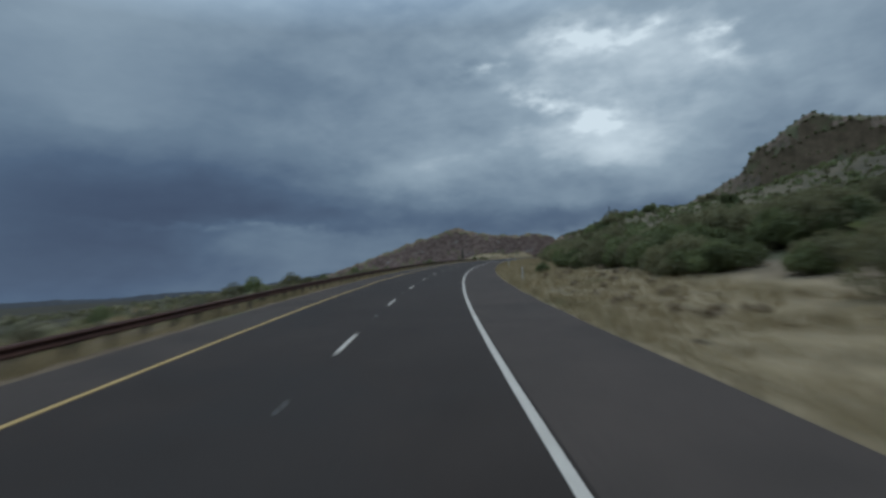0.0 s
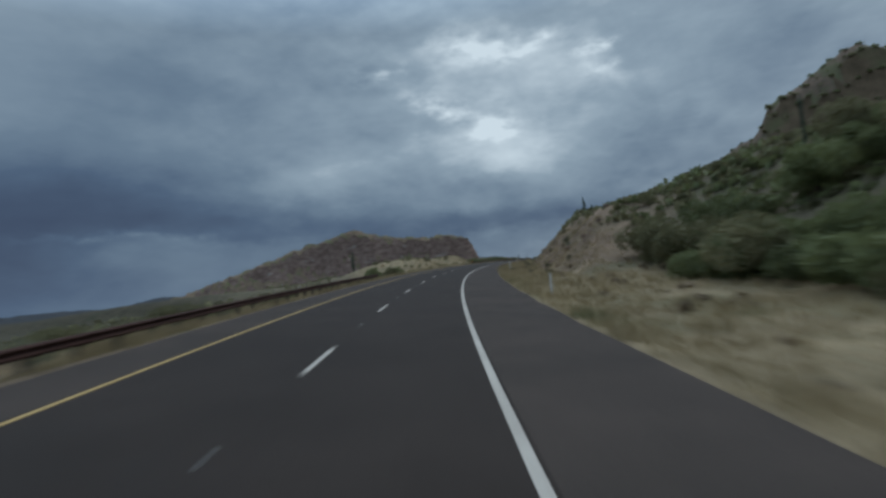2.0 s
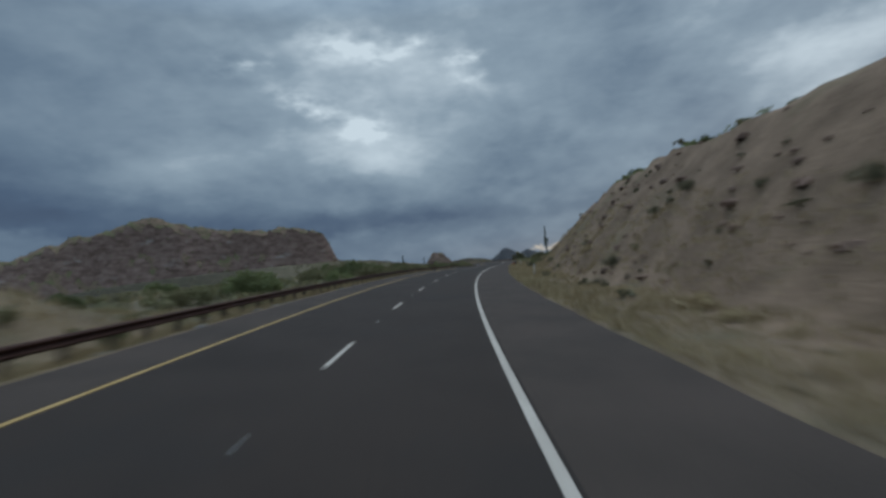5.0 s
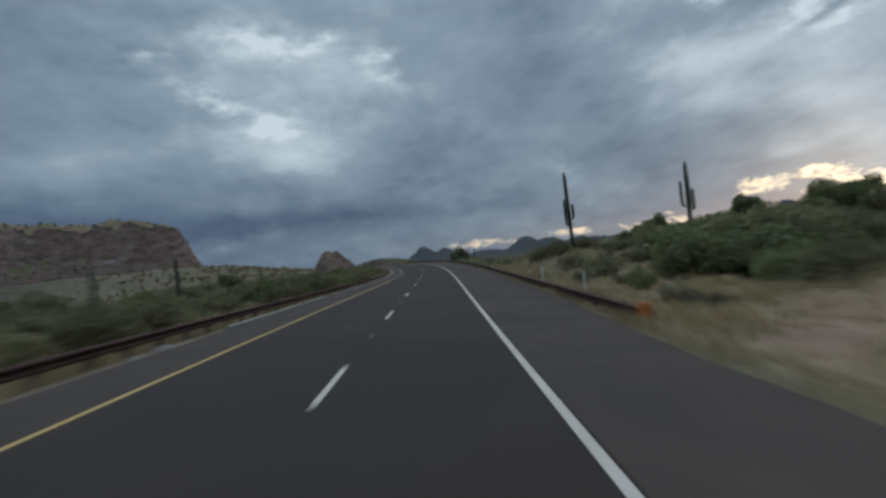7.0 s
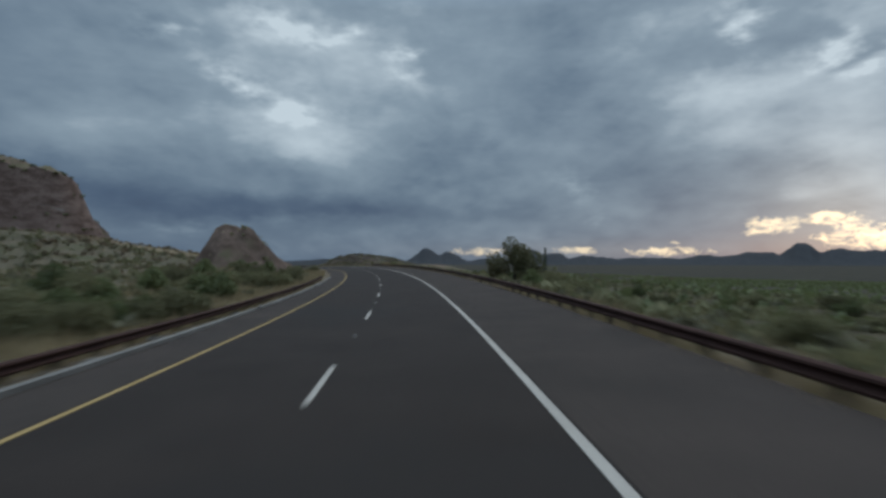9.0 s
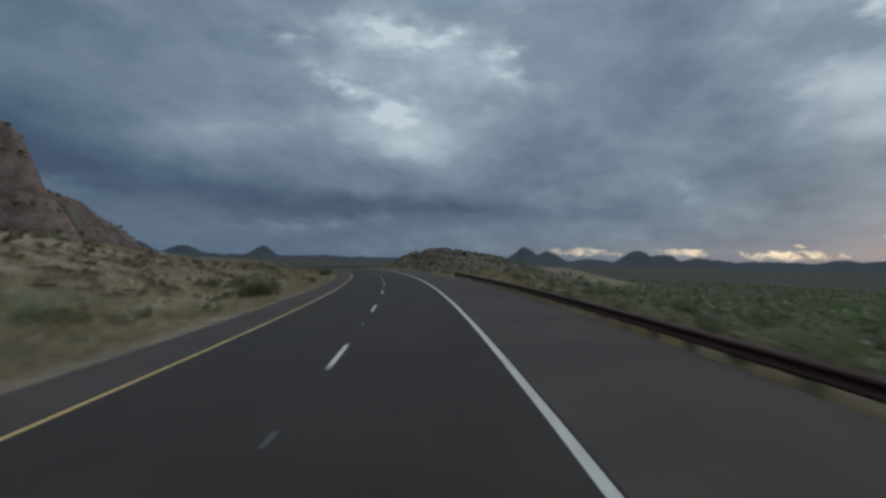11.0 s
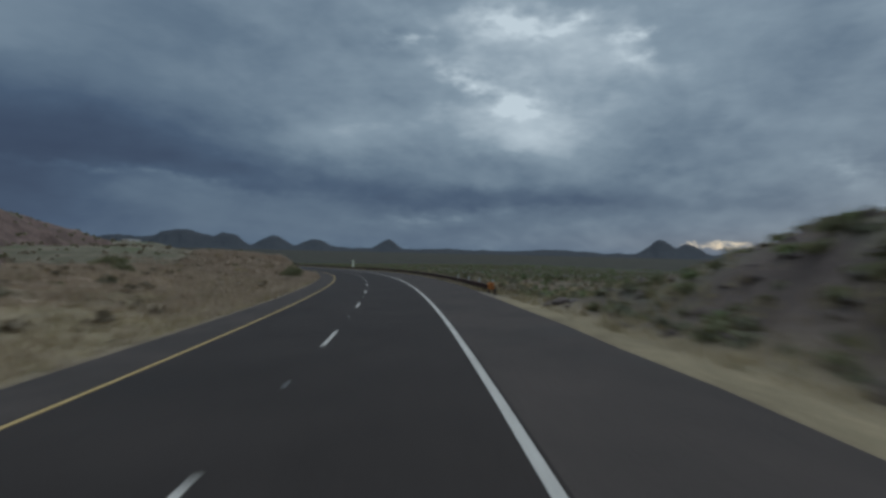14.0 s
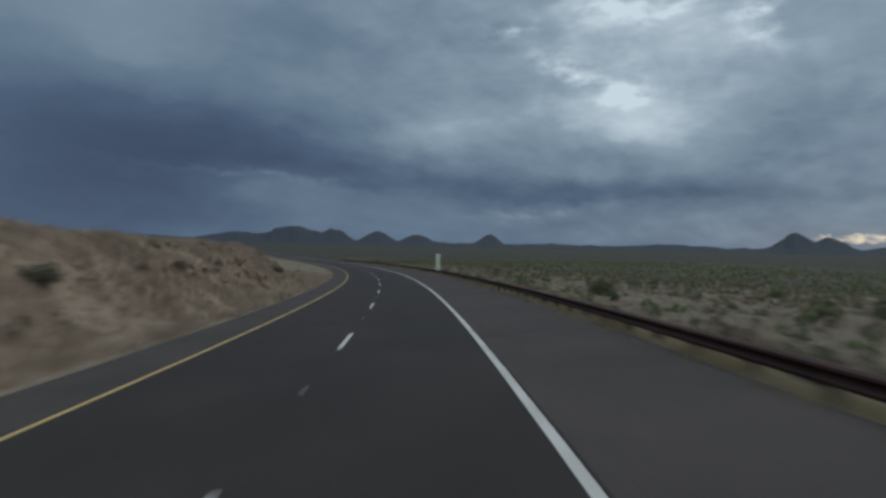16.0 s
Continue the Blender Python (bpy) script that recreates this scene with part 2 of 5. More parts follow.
# ---------- materials ----------
def material(name, low, high, scale, rough=0.9, bump=0.2, grain=12.0, third=None, metal=0.0, spread=0.0, third_at=0.60, squash=1.0, leafy=0.0):
    """A surface of two colours in patches, broken up by fine grain, with stains of a third; sizes in metres."""
    m = bpy.data.materials.new(name)
    m.use_nodes = True
    nt = m.node_tree
    p = nt.nodes["Principled BSDF"]
    tc = nt.nodes.new("ShaderNodeTexCoord")
    pos = nt.nodes.new("ShaderNodeNewGeometry").outputs["Position"] if scale > 0 else tc.outputs["Object"]
    k = abs(scale)
    if squash != 1.0:
        tall = nt.nodes.new("ShaderNodeMapping")
        tall.inputs["Scale"].default_value = (1.0, 1.0, squash)
        nt.links.new(pos, tall.inputs["Vector"])
        pos = tall.outputs[0]

    def noise_of(sc, detail):
        n = nt.nodes.new("ShaderNodeTexNoise")
        n.inputs["Scale"].default_value = sc
        n.inputs["Detail"].default_value = detail
        n.inputs["Roughness"].default_value = 0.62
        nt.links.new(pos, n.inputs["Vector"])
        return n.outputs["Fac"]

    def mix(f, a, b):
        n = nt.nodes.new("ShaderNodeMix")
        n.data_type = "RGBA"
        for s_, v in ((0, f), (6, a), (7, b)):
            if isinstance(v, tuple):
                n.inputs[s_].default_value = (*v, 1)
            elif isinstance(v, float):
                n.inputs[s_].default_value = v
            else:
                nt.links.new(v, n.inputs[s_])
        return n.outputs[2]

    def steep(f, at, gain_):
        a = nt.nodes.new("ShaderNodeMath")
        a.operation = "SUBTRACT"
        nt.links.new(f, a.inputs[0])
        a.inputs[1].default_value = at
        b_ = nt.nodes.new("ShaderNodeMath")
        b_.operation = "MULTIPLY"
        b_.use_clamp = True
        nt.links.new(a.outputs[0], b_.inputs[0])
        b_.inputs[1].default_value = gain_
        return b_.outputs[0]

    def tone(v):
        """A colour, or the mesh's own colour attribute of that name."""
        if not isinstance(v, str):
            return v
        n = nt.nodes.new("ShaderNodeAttribute")
        n.attribute_name = v
        return n.outputs["Color"]

    low, high, third = tone(low), tone(high), tone(third)
    patch = noise_of(1.0 / k, 6.0)
    small = noise_of(grain / k, 5.0)
    base = mix(steep(patch, 0.35, 3.3), low, high)
    base = mix(steep(small, 0.30, 2.4), mix(0.62, (0.0, 0.0, 0.0), base), base)
    if third:
        stain = noise_of(0.37 / k, 5.0)
        base = mix(steep(stain, third_at, 9.0), base, third)
    if spread:
        info = nt.nodes.new("ShaderNodeObjectInfo")
        hs = nt.nodes.new("ShaderNodeHueSaturation")
        val = nt.nodes.new("ShaderNodeMapRange")
        nt.links.new(info.outputs["Random"], val.inputs[0])
        val.inputs[3].default_value, val.inputs[4].default_value = 1 - spread, 1 + spread
        nt.links.new(val.outputs[0], hs.inputs["Value"])
        nt.links.new(base, hs.inputs["Color"])
        base = hs.outputs[0]
    nt.links.new(base, p.inputs["Base Color"])
    p.inputs["Roughness"].default_value = rough
    p.inputs["Metallic"].default_value = metal
    p.inputs["Specular IOR Level"].default_value = 0.12 if rough > 0.8 else 0.4
    if bump:
        bn = nt.nodes.new("ShaderNodeBump")
        bn.inputs["Strength"].default_value = bump
        bn.inputs["Distance"].default_value = 0.05 * k
        nt.links.new(small, bn.inputs["Height"])
        nt.links.new(bn.outputs[0], p.inputs["Normal"])
    if leafy:
        thin = nt.nodes.new("ShaderNodeBsdfTranslucent")
        nt.links.new(base, thin.inputs["Color"])
        both = nt.nodes.new("ShaderNodeMixShader")
        both.inputs[0].default_value = leafy
        nt.links.new(p.outputs[0], both.inputs[1])
        nt.links.new(thin.outputs[0], both.inputs[2])
        nt.links.new(both.outputs[0], nt.nodes["Material Output"].inputs["Surface"])
    return m


ASPHALT = material("asphalt", (0.0345, 0.0255, 0.0205), (0.046, 0.034, 0.0275), 2.2, 0.85, 0.3, 40, (0.029, 0.0232, 0.0198), third_at=0.54)
SHOULDER = material("shoulder_asphalt", (0.058, 0.045, 0.037), (0.080, 0.060, 0.049), 2.0, 0.92, 0.3, 50, (0.056, 0.045, 0.038))
WHITE = material("white_road_paint", (0.44, 0.385, 0.322), (0.55, 0.485, 0.412), 0.6, 0.82, 0.1, 20, (0.34, 0.32, 0.30), third_at=0.66)
YELLOW = material("yellow_road_paint", (0.42, 0.278, 0.110), (0.50, 0.340, 0.145), 0.6, 0.82, 0.1, 20, (0.34, 0.21, 0.08), third_at=0.64)
EARTH = material("dry_earth_and_grass", (0.130, 0.094, 0.066), (0.225, 0.165, 0.108), 2.4, 0.95, 0.5, 24, (0.105, 0.095, 0.055), third_at=0.60)
CUT = material("brown_cut_slope", (0.170, 0.108, 0.080), (0.290, 0.186, 0.140), 3.0, 0.95, 0.8, 16, (0.15, 0.115, 0.075), third_at=0.62)
ROCK = material("dark_red_rock", (0.100, 0.070, 0.042), (0.195, 0.136, 0.086), 4.0, 0.92, 0.8, 18, (0.112, 0.100, 0.052), third_at=0.52)
CLIFF = material("banded_red_cliff", (0.135, 0.084, 0.064), (0.290, 0.196, 0.158), 4.6, 0.92, 0.9, 8, (0.320, 0.275, 0.240), third_at=0.61, squash=2.4)
STEEP = material("red_brown_scrub_slope", (0.100, 0.080, 0.052), (0.205, 0.140, 0.102), 2.0, 0.95, 0.9, 9, (0.100, 0.095, 0.050), third_at=0.50)
HILL = material("scrub_hillside", (0.130, 0.104, 0.062), (0.250, 0.165, 0.118), 2.6, 0.95, 0.9, 9, (0.120, 0.115, 0.056), third_at=0.50)
SCREE = material("pinkish_scree", (0.108, 0.070, 0.056), (0.200, 0.130, 0.104), 3.4, 0.95, 0.9, 9, (0.120, 0.105, 0.060), third_at=0.54)
KNOB = material("dark_knob_rock", (0.090, 0.064, 0.052), (0.165, 0.118, 0.098), 1.4, 0.92, 0.9, 12, (0.175, 0.138, 0.120), third_at=0.62)
RED = material("red_brown_rock", (0.105, 0.068, 0.050), (0.225, 0.152, 0.116), 1.8, 0.92, 0.9, 12, (0.12, 0.100, 0.060), third_at=0.58)
# mountain rock with the blue-grey of distance haze put into its colour
FAR = material("hazed_mountain_rock", (0.044, 0.046, 0.050), (0.058, 0.058, 0.060), 60.0, 0.95, 0.3, 14)
RUST = material("rusted_guard_rail_steel", (0.056, 0.029, 0.023), (0.088, 0.045, 0.035), 0.5, 0.85, 0.15, 16, (0.05, 0.03, 0.026), metal=0.2)
POST = material("weathered_timber_post", (0.085, 0.065, 0.050), (0.14, 0.11, 0.085), -0.4, 0.9, 0.3, 16, spread=0.25)
CONCRETE = material("pale_concrete", (0.20, 0.178, 0.155), (0.29, 0.258, 0.225), 1.0, 0.85, 0.2, 24, (0.30, 0.28, 0.25))
LEAF = material("green_bush_leaves", (0.138, 0.154, 0.062), (0.220, 0.236, 0.100), -0.8, 0.8, 0.0, 10, spread=0.25, leafy=0.35)
SAGE = material("grey_green_scrub_leaves", (0.154, 0.145, 0.088), (0.231, 0.205, 0.130), -0.8, 0.85, 0.0, 10, spread=0.25, leafy=0.3)
DRY = material("pinkish_dry_stalks", (0.38, 0.270, 0.180), (0.60, 0.440, 0.310), 1.6, 0.9, 0.0, 12, (0.26, 0.200, 0.120), third_at=0.58)
STRAW = material("straw_grass", (0.33, 0.244, 0.132), (0.56, 0.424, 0.242), 1.6, 0.9, 0.0, 12, (0.20, 0.176, 0.088), third_at=0.58)
OLIVE = material("olive_bush_leaves", (0.182, 0.171, 0.088), (0.270, 0.242, 0.132), -0.8, 0.85, 0.0, 10, spread=0.25, leafy=0.35)
BROWN = material("brown_dry_scrub", (0.205, 0.152, 0.098), (0.330, 0.245, 0.160), -0.8, 0.88, 0.0, 10, spread=0.25, leafy=0.25)
TWIG = material("grey_brown_twigs", (0.075, 0.058, 0.043), (0.115, 0.09, 0.068), -0.3, 0.9, 0.2, 12)
CACTUS = material("saguaro_skin", (0.030, 0.040, 0.022), (0.055, 0.066, 0.034), -0.5, 0.75, 0.2, 14, (0.07, 0.058, 0.042), third_at=0.62)
PLASTIC = material("white_delineator_plastic", (0.60, 0.59, 0.56), (0.72, 0.71, 0.68), -0.3, 0.5, 0.05, 12)
ORANGE = material("orange_reflective_sheet", (0.72, 0.19, 0.02), (0.85, 0.26, 0.03), -0.3, 0.5, 0.05, 12)
BLACK = material("black_sheet", (0.018, 0.016, 0.015), (0.03, 0.028, 0.026), -0.3, 0.6, 0.05, 12)


# the ground's kinds of soil and cover: dark patches, light patches, stains
SOILS = (
    ((0.140, 0.101, 0.069), (0.240, 0.176, 0.114), (0.105, 0.095, 0.055)),  # dry earth and grass
    ((0.162, 0.109, 0.072), (0.280, 0.188, 0.126), (0.155, 0.122, 0.072)),  # brown cut slope
    ((0.078, 0.055, 0.044), (0.140, 0.100, 0.080), (0.115, 0.096, 0.064)),  # dark rock
    ((0.112, 0.098, 0.058), (0.200, 0.155, 0.104), (0.105, 0.100, 0.052)),  # scrub hillside
    ((0.118, 0.090, 0.058), (0.205, 0.152, 0.100), (0.105, 0.090, 0.054)),  # scrub flat
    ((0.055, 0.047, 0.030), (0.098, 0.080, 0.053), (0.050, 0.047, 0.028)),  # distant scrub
    ((0.17, 0.132, 0.100), (0.26, 0.21, 0.16), (0.15, 0.115, 0.085)),  # roadside dirt
    ((0.215, 0.160, 0.094), (0.335, 0.252, 0.148), (0.145, 0.122, 0.070)),  # straw
    ((0.245, 0.166, 0.111), (0.37, 0.254, 0.172), (0.190, 0.143, 0.088)),  # pinkish scree and dry stalks
    ((0.078, 0.064, 0.039), (0.128, 0.101, 0.062), (0.078, 0.072, 0.041)),  # dark valley scrub
)
GROUND = material("desert_ground", "soil_dark", "soil_light", 2.2, 0.95, 0.7, 16, "soil_stain", third_at=0.56)


# ---------- mesh helpers (sizes in highway metres, scaled once here) ----------
def mesh_of(name, verts, faces, mats, smooth=False, idx=None):
    me = bpy.data.meshes.new(name)
    me.from_pydata([tuple(v) for v in verts], [], [tuple(f) for f in faces])
    for m in mats if isinstance(mats, (list, tuple)) else [mats]:
        me.materials.append(m)
    if smooth:
        me.polygons.foreach_set("use_smooth", [True] * len(me.polygons))
    if idx is not None:
        me.polygons.foreach_set("material_index", idx)
    me.update()
    return me


def part(name, me, parent=None, label="", m=None):
    ob = new(name, me)
    if parent is not None:
        ob.parent = parent
    if m is not None:
        ob.matrix_local = m
    if label:
        ob["label"] = label
    return ob


def bm_mesh(name, bm, mats, smooth=False):
    me = bpy.data.meshes.new(name)
    bmesh.ops.scale(bm, vec=(M, M, M), verts=bm.verts)
    bm.to_mesh(me)
    bm.free()
    for m in mats if isinstance(mats, (list, tuple)) else [mats]:
        me.materials.append(m)
    if smooth:
        me.polygons.foreach_set("use_smooth", [True] * len(me.polygons))
    return me


def at(s, lat, h=0.0, turn=0.0):
    """Pose on the ground beside the road, facing along it."""
    x, y, z = road(s, lat, h)
    return pose(x, y, z, 0, 0, float(eased(s, HEADING)) + turn)


def strip(stations, profile):
    """Vertices and quads of a cross-section (lat, height pairs) swept along the road."""
    n = len(profile)
    verts = np.concatenate([road(s, np.array([q[0] for q in profile]), np.array([q[1] for q in profile])) for s in stations])
    faces = [(i * n + j, i * n + j + 1, (i + 1) * n + j + 1, (i + 1) * n + j) for i in range(len(stations) - 1) for j in range(n - 1)]
    return verts, faces


def swept_box(name, stations, lat0, lat1, h0, h1, mat):
    """A closed bar of rectangular section along the road."""
    v, f = strip(stations, [(lat0, h0), (lat0, h1), (lat1, h1), (lat1, h0), (lat0, h0)])
    n = len(v)
    f += [(0, 1, 2, 3), (n - 5, n - 2, n - 3, n - 4)]
    return mesh_of(name, v, f, mat)


# ---------- lie of the land ----------
def ramp01(x, a, b):
    u = np.clip((x - a) / (b - a), 0, 1)
    return u * u * (3 - 2 * u)


def hump(x, a, b, c, d):
    """0 before a, 1 from b to c, 0 after d."""
    return ramp01(x, a, b) * (1 - ramp01(x, c, d))


def wobble(x, y, size, seed=0.0):
    """Fractal unevenness about 0, in highway metres."""
    x, y = np.broadcast_arrays(np.asarray(x, float), np.asarray(y, float))
    flat = [noise.fractal(Vector((a / size, b / size, seed)), 0.9, 2.1, 4) for a, b in zip(x.ravel(), y.ravel())]
    return np.array(flat).reshape(x.shape)


def land(s, lat):
    """Height of the natural ground over the paving's edge beside it."""
    s, lat = np.broadcast_arrays(np.asarray(s, float), np.asarray(lat, float))
    r = np.maximum(lat - 3.4, 0.0)
    left = np.maximum(-9.9 - lat, 0.0)
    h = np.full(s.shape, -0.06)
    # right side: grass and bushes, the long cut, the mound with cacti, the valley, the rock knob, the scrub plain
    grass = -0.25 * ramp01(r, 0, 2) + 0.02 * r + 4.8 * ramp01(r, 9, 42) + 14 * ramp01(r, 36, 120)
    crest = 6.6 * ramp01(s, 146, 182) + 3.6 * ramp01(s, 214, 250) + 0.6 * ramp01(s, 300, 340) - 10.8 * ramp01(s, 360, 394)
    crest = np.maximum(crest, 0.0)
    toe = 6.0 + 0.7 * hump(s, 205, 235, 285, 300) - 1.2 * ramp01(s, 290, 335) + 1.2 * ramp01(s, 348, 384)
    run = toe + crest * 1.02
    ridge_up = (6.0 * hump(s, 112, 156, 164, 190) + 1.8 * hump(s, 170, 188, 215, 232)) * ramp01(r, 15, 29)
    cut = crest * np.clip((r - toe) / np.maximum(run - toe, 0.8), 0, 1) + 0.05 * np.maximum(r - run, 0) * np.clip(crest / 5, 0, 1)
    cut = np.minimum(cut, crest + 3) + 10 * ramp01(r, 45, 120) - 0.2 * ramp01(r, 0, 2)
    mound = -0.25 * ramp01(r, 0, 2) + (1.3 * ramp01(r, 2, 10) + 2.0 * ramp01(r, 9, 34)) * ramp01(s, 398, 428) - 0.9 * ramp01(r, 6, 14) * (1 - ramp01(s, 398, 428)) - 6 * ramp01(r, 45, 120)
    valley = -0.35 * ramp01(r, 0, 2) - 2.2 * ramp01(r, 2, 16) - 5.5 * ramp01(r, 20, 110)
    plain = -0.3 * ramp01(r, 0, 2) - 1.3 * ramp01(r, 2, 12) - 2.5 * ramp01(r, 15, 110)
    wa, wb, wc = 1 - ramp01(s, 140, 175), hump(s, 140, 175, 372, 402), hump(s, 372, 402, 440, 466)
    wd, we = hump(s, 438, 466, 700, 760), ramp01(s, 700, 760)
    right = ridge_up + wa * grass + wb * cut + wc * mound + wd * valley + we * plain
    knob = 0.97 * hump(s, 646, 692, 714, 750)
    right = right * (1 - 0.8 * knob * (1 - ramp01(r, 30, 60))) + knob * (5.3 * ramp01(r, 1.4, 11.5) - 5.3 * ramp01(r, 17, 44))
    right = right + hump(s, 598, 610, 622, 636) * 1.1 * hump(r, 1.5, 4, 7, 13)
    # left side: falling ground, the pale mound, the bushy flat, rising grass, the last bank
    fall = -0.3 * ramp01(left, 0, 3) - 2.0 * ramp01(left, 3, 25) - 9.0 * ramp01(left, 25, 130)
    pale = -0.2 * ramp01(left, 0, 2) + 2.9 * ramp01(left, 2.0, 8.5) * (0.72 + 0.42 * np.cos((s - 238) * 2 * math.pi / 44.0)) - 5.5 * ramp01(left, 12, 46) - 7 * ramp01(left, 40, 110)
    flat = -0.3 * ramp01(left, 0, 3) + 0.6 * ramp01(left, 6, 30) - 2.0 * ramp01(left, 30, 120)
    rise = -0.25 * ramp01(left, 0, 2) + 1.5 * ramp01(left, 2.5, 20) + 0.8 * ramp01(left, 30, 80)
    bank = -0.2 * ramp01(left, 0, 2) + 3.9 * ramp01(left, 1.8, 8.5) + 1.6 * ramp01(left, 8, 40)
    va, vb, vc = 1 - ramp01(s, 224, 244), hump(s, 224, 244, 286, 306), hump(s, 284, 306, 520, 585)
    vd, ve = hump(s, 520, 585, 800, 826), hump(s, 800, 826, 862, 890)
    vf = ramp01(s, 862, 890)
    port = va * fall + vb * pale + vc * flat + vd * rise + ve * bank + vf * (rise * 0.7)
    port = port + hump(s, 556, 590, 636, 684) * 7.0 * ramp01(left, 6, 70) + hump(s, 858, 878, 892, 912) * 4.2 * hump(left, 26, 42, 56, 76)
    h = h + np.where(lat > 0, right, port)
    rough = ramp01(r + left, 0.3, 5)
    h = h + rough * 0.16 * wobble(s, lat, 3.2) + ramp01(r + left, 3, 25) * 0.8 * wobble(s, lat, 17.0, 4.0)
    # gullies down the cut and broken ledges on the knob
    cutting = (wb * np.clip(crest / 6, 0, 1)) * hump(r, 4.6, 7, 15, 22)
    h = h + cutting * (0.55 * wobble(s, lat * 0.25, 4.5, 9.0) + 0.45 * wobble(s * 0.35, lat * 1.6, 2.6, 3.0))
    h = h + knob * hump(r, 1.6, 3, 14, 24) * (0.8 * wobble(s, lat, 4.2, 2.0) + 0.3 * wobble(s * 1.6, lat, 2.0, 6.0))
    return h


def floor_at(y):
    """Height of the far plain, which climbs and falls with the highway."""
    return -6.0 + 10.0 * ramp01(y, 60, 480) - 4.0 * ramp01(y, 620, 950)


def ground_point(s, lat):
    """World points (highway metres) of the ground at station and offset arrays, blended into the far plain."""
    p = road(s, lat, land(s, lat)) / M
    k = np.maximum(ramp01(np.abs(lat + 3), 130, 400), np.maximum(ramp01(s, 1050, 1230), 1 - ramp01(s, -150, -60)))
    k = np.where(np.abs(lat + 3) < 14, 0, k)
    p[..., 2] = p[..., 2] * (1 - k) + floor_at(p[..., 1]) * k
    return p


def on_ground(s, lat, sink=0.0, turn=0.0):
    x, y, z = ground_point(np.array([float(s)]), np.array([float(lat)]))[0] * M
    return pose(x, y, z - sink * M, 0, 0, float(eased(s, HEADING)) + turn)


steps = [0, 0.5, 1.2, 2, 3, 4, 5, 6, 7, 8, 9, 10, 11.2, 12.5, 14, 15.5, 17, 19, 21, 23.5, 26, 29, 32, 36, 40, 45, 51, 58, 66, 76, 88, 102, 120, 140, 165, 200, 250, 320, 420]
LATS = np.array([-9.75 - q for q in reversed(steps)] + [3.3 + q for q in steps])
LONG = np.concatenate([np.arange(-150, 150, 4.0), np.arange(150, 400, 2.0), np.arange(400, 636, 4.0), np.arange(636, 742, 1.5), np.arange(742, 900, 2.5), np.arange(900, 1237, 8.0)])
gs, gl = np.meshgrid(LONG, LATS, indexing="ij")
gp = ground_point(gs, gl)
n = len(LATS)
gap = len(steps) - 1
gp[:, gap:gap + 2, 2] -= 0.10
verts = (gp * M).reshape(-1, 3)
def soil_kind(s_, l_):
    """Which of the SOILS lies at a station and offset."""
    l_ = l_ + (0.06 * abs(l_) * math.sin(s_ * 0.23) + 0.05 * abs(l_) * math.sin(s_ * 0.61 + 1.0) if abs(l_ + 3) > 9 else 0.0)
    s_ = s_ + 4.0 * math.sin(l_ * 0.37) + 3.0 * math.sin(l_ * 0.11 + 2.0)
    k = 0
    if 156 < s_ < 384 and 6.5 < l_ < 17 + 7 * min(max((s_ - 225) / 30, 0), 1):
        k = 1
    if 650 < s_ < 739 and 5 < l_ < 27:
        k = 2
    if (s_ < 170 and l_ > 20) or (s_ < 440 and l_ >= 24) or (s_ >= 440 and l_ > 16 and k == 0) or (l_ < -34):
        k = 3
    if s_ >= 742 and l_ > 5:
        k = 4
    if 440 < s_ < 650 and 6 < l_ <= 16:
        k = 9
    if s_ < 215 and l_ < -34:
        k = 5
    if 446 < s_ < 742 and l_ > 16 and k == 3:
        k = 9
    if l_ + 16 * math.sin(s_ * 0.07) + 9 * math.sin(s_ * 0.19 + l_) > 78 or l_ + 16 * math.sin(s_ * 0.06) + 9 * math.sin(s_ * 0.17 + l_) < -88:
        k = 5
    if s_ > 738 and 3.2 < l_ < 4.4:
        k = 6
    if 214 < s_ < 310 and -34 < l_ < -10.5:
        k = 7
    if 290 < s_ < 640 and -120 < l_ < -10.5:
        k = 3 if l_ < -16 else 0
    if (s_ < 178 and 3.2 < l_ < 9.5) or (s_ < 150 and 3.2 < l_ < 17) or (588 < s_ < 645 and 4.2 < l_ < 11):
        k = 7
    if 590 < s_ < 790 and -60 < l_ < -10.5 and math.sin(s_ * 0.11 + l_ * 0.2) + math.sin(l_ * 0.31 - s_ * 0.05) > -1.2:
        k = 7
    if 402 < s_ < 452 and l_ > 6:
        k = 3
    if 362 < s_ < 408 and 4.2 < l_ < 17:
        k = 8
    if (596 < s_ < 742 and 3.2 < l_ < 5.6):
        k = 7
    if (596 < s_ < 790 and -110 < l_ < -20 and math.sin(s_ * 0.09 + l_ * 0.13) > -0.4) or (786 < s_ < 910 and -32 < l_ < -10.5):
        k = 8
    return k


faces = [(i * n + j, i * n + j + 1, (i + 1) * n + j + 1, (i + 1) * n + j) for i in range(len(LONG) - 1) for j in range(n - 1)]
kinds = np.array([[soil_kind(s_, l_) for l_ in LATS] for s_ in LONG])
ground_me = mesh_of("ground", verts, faces, GROUND, True)
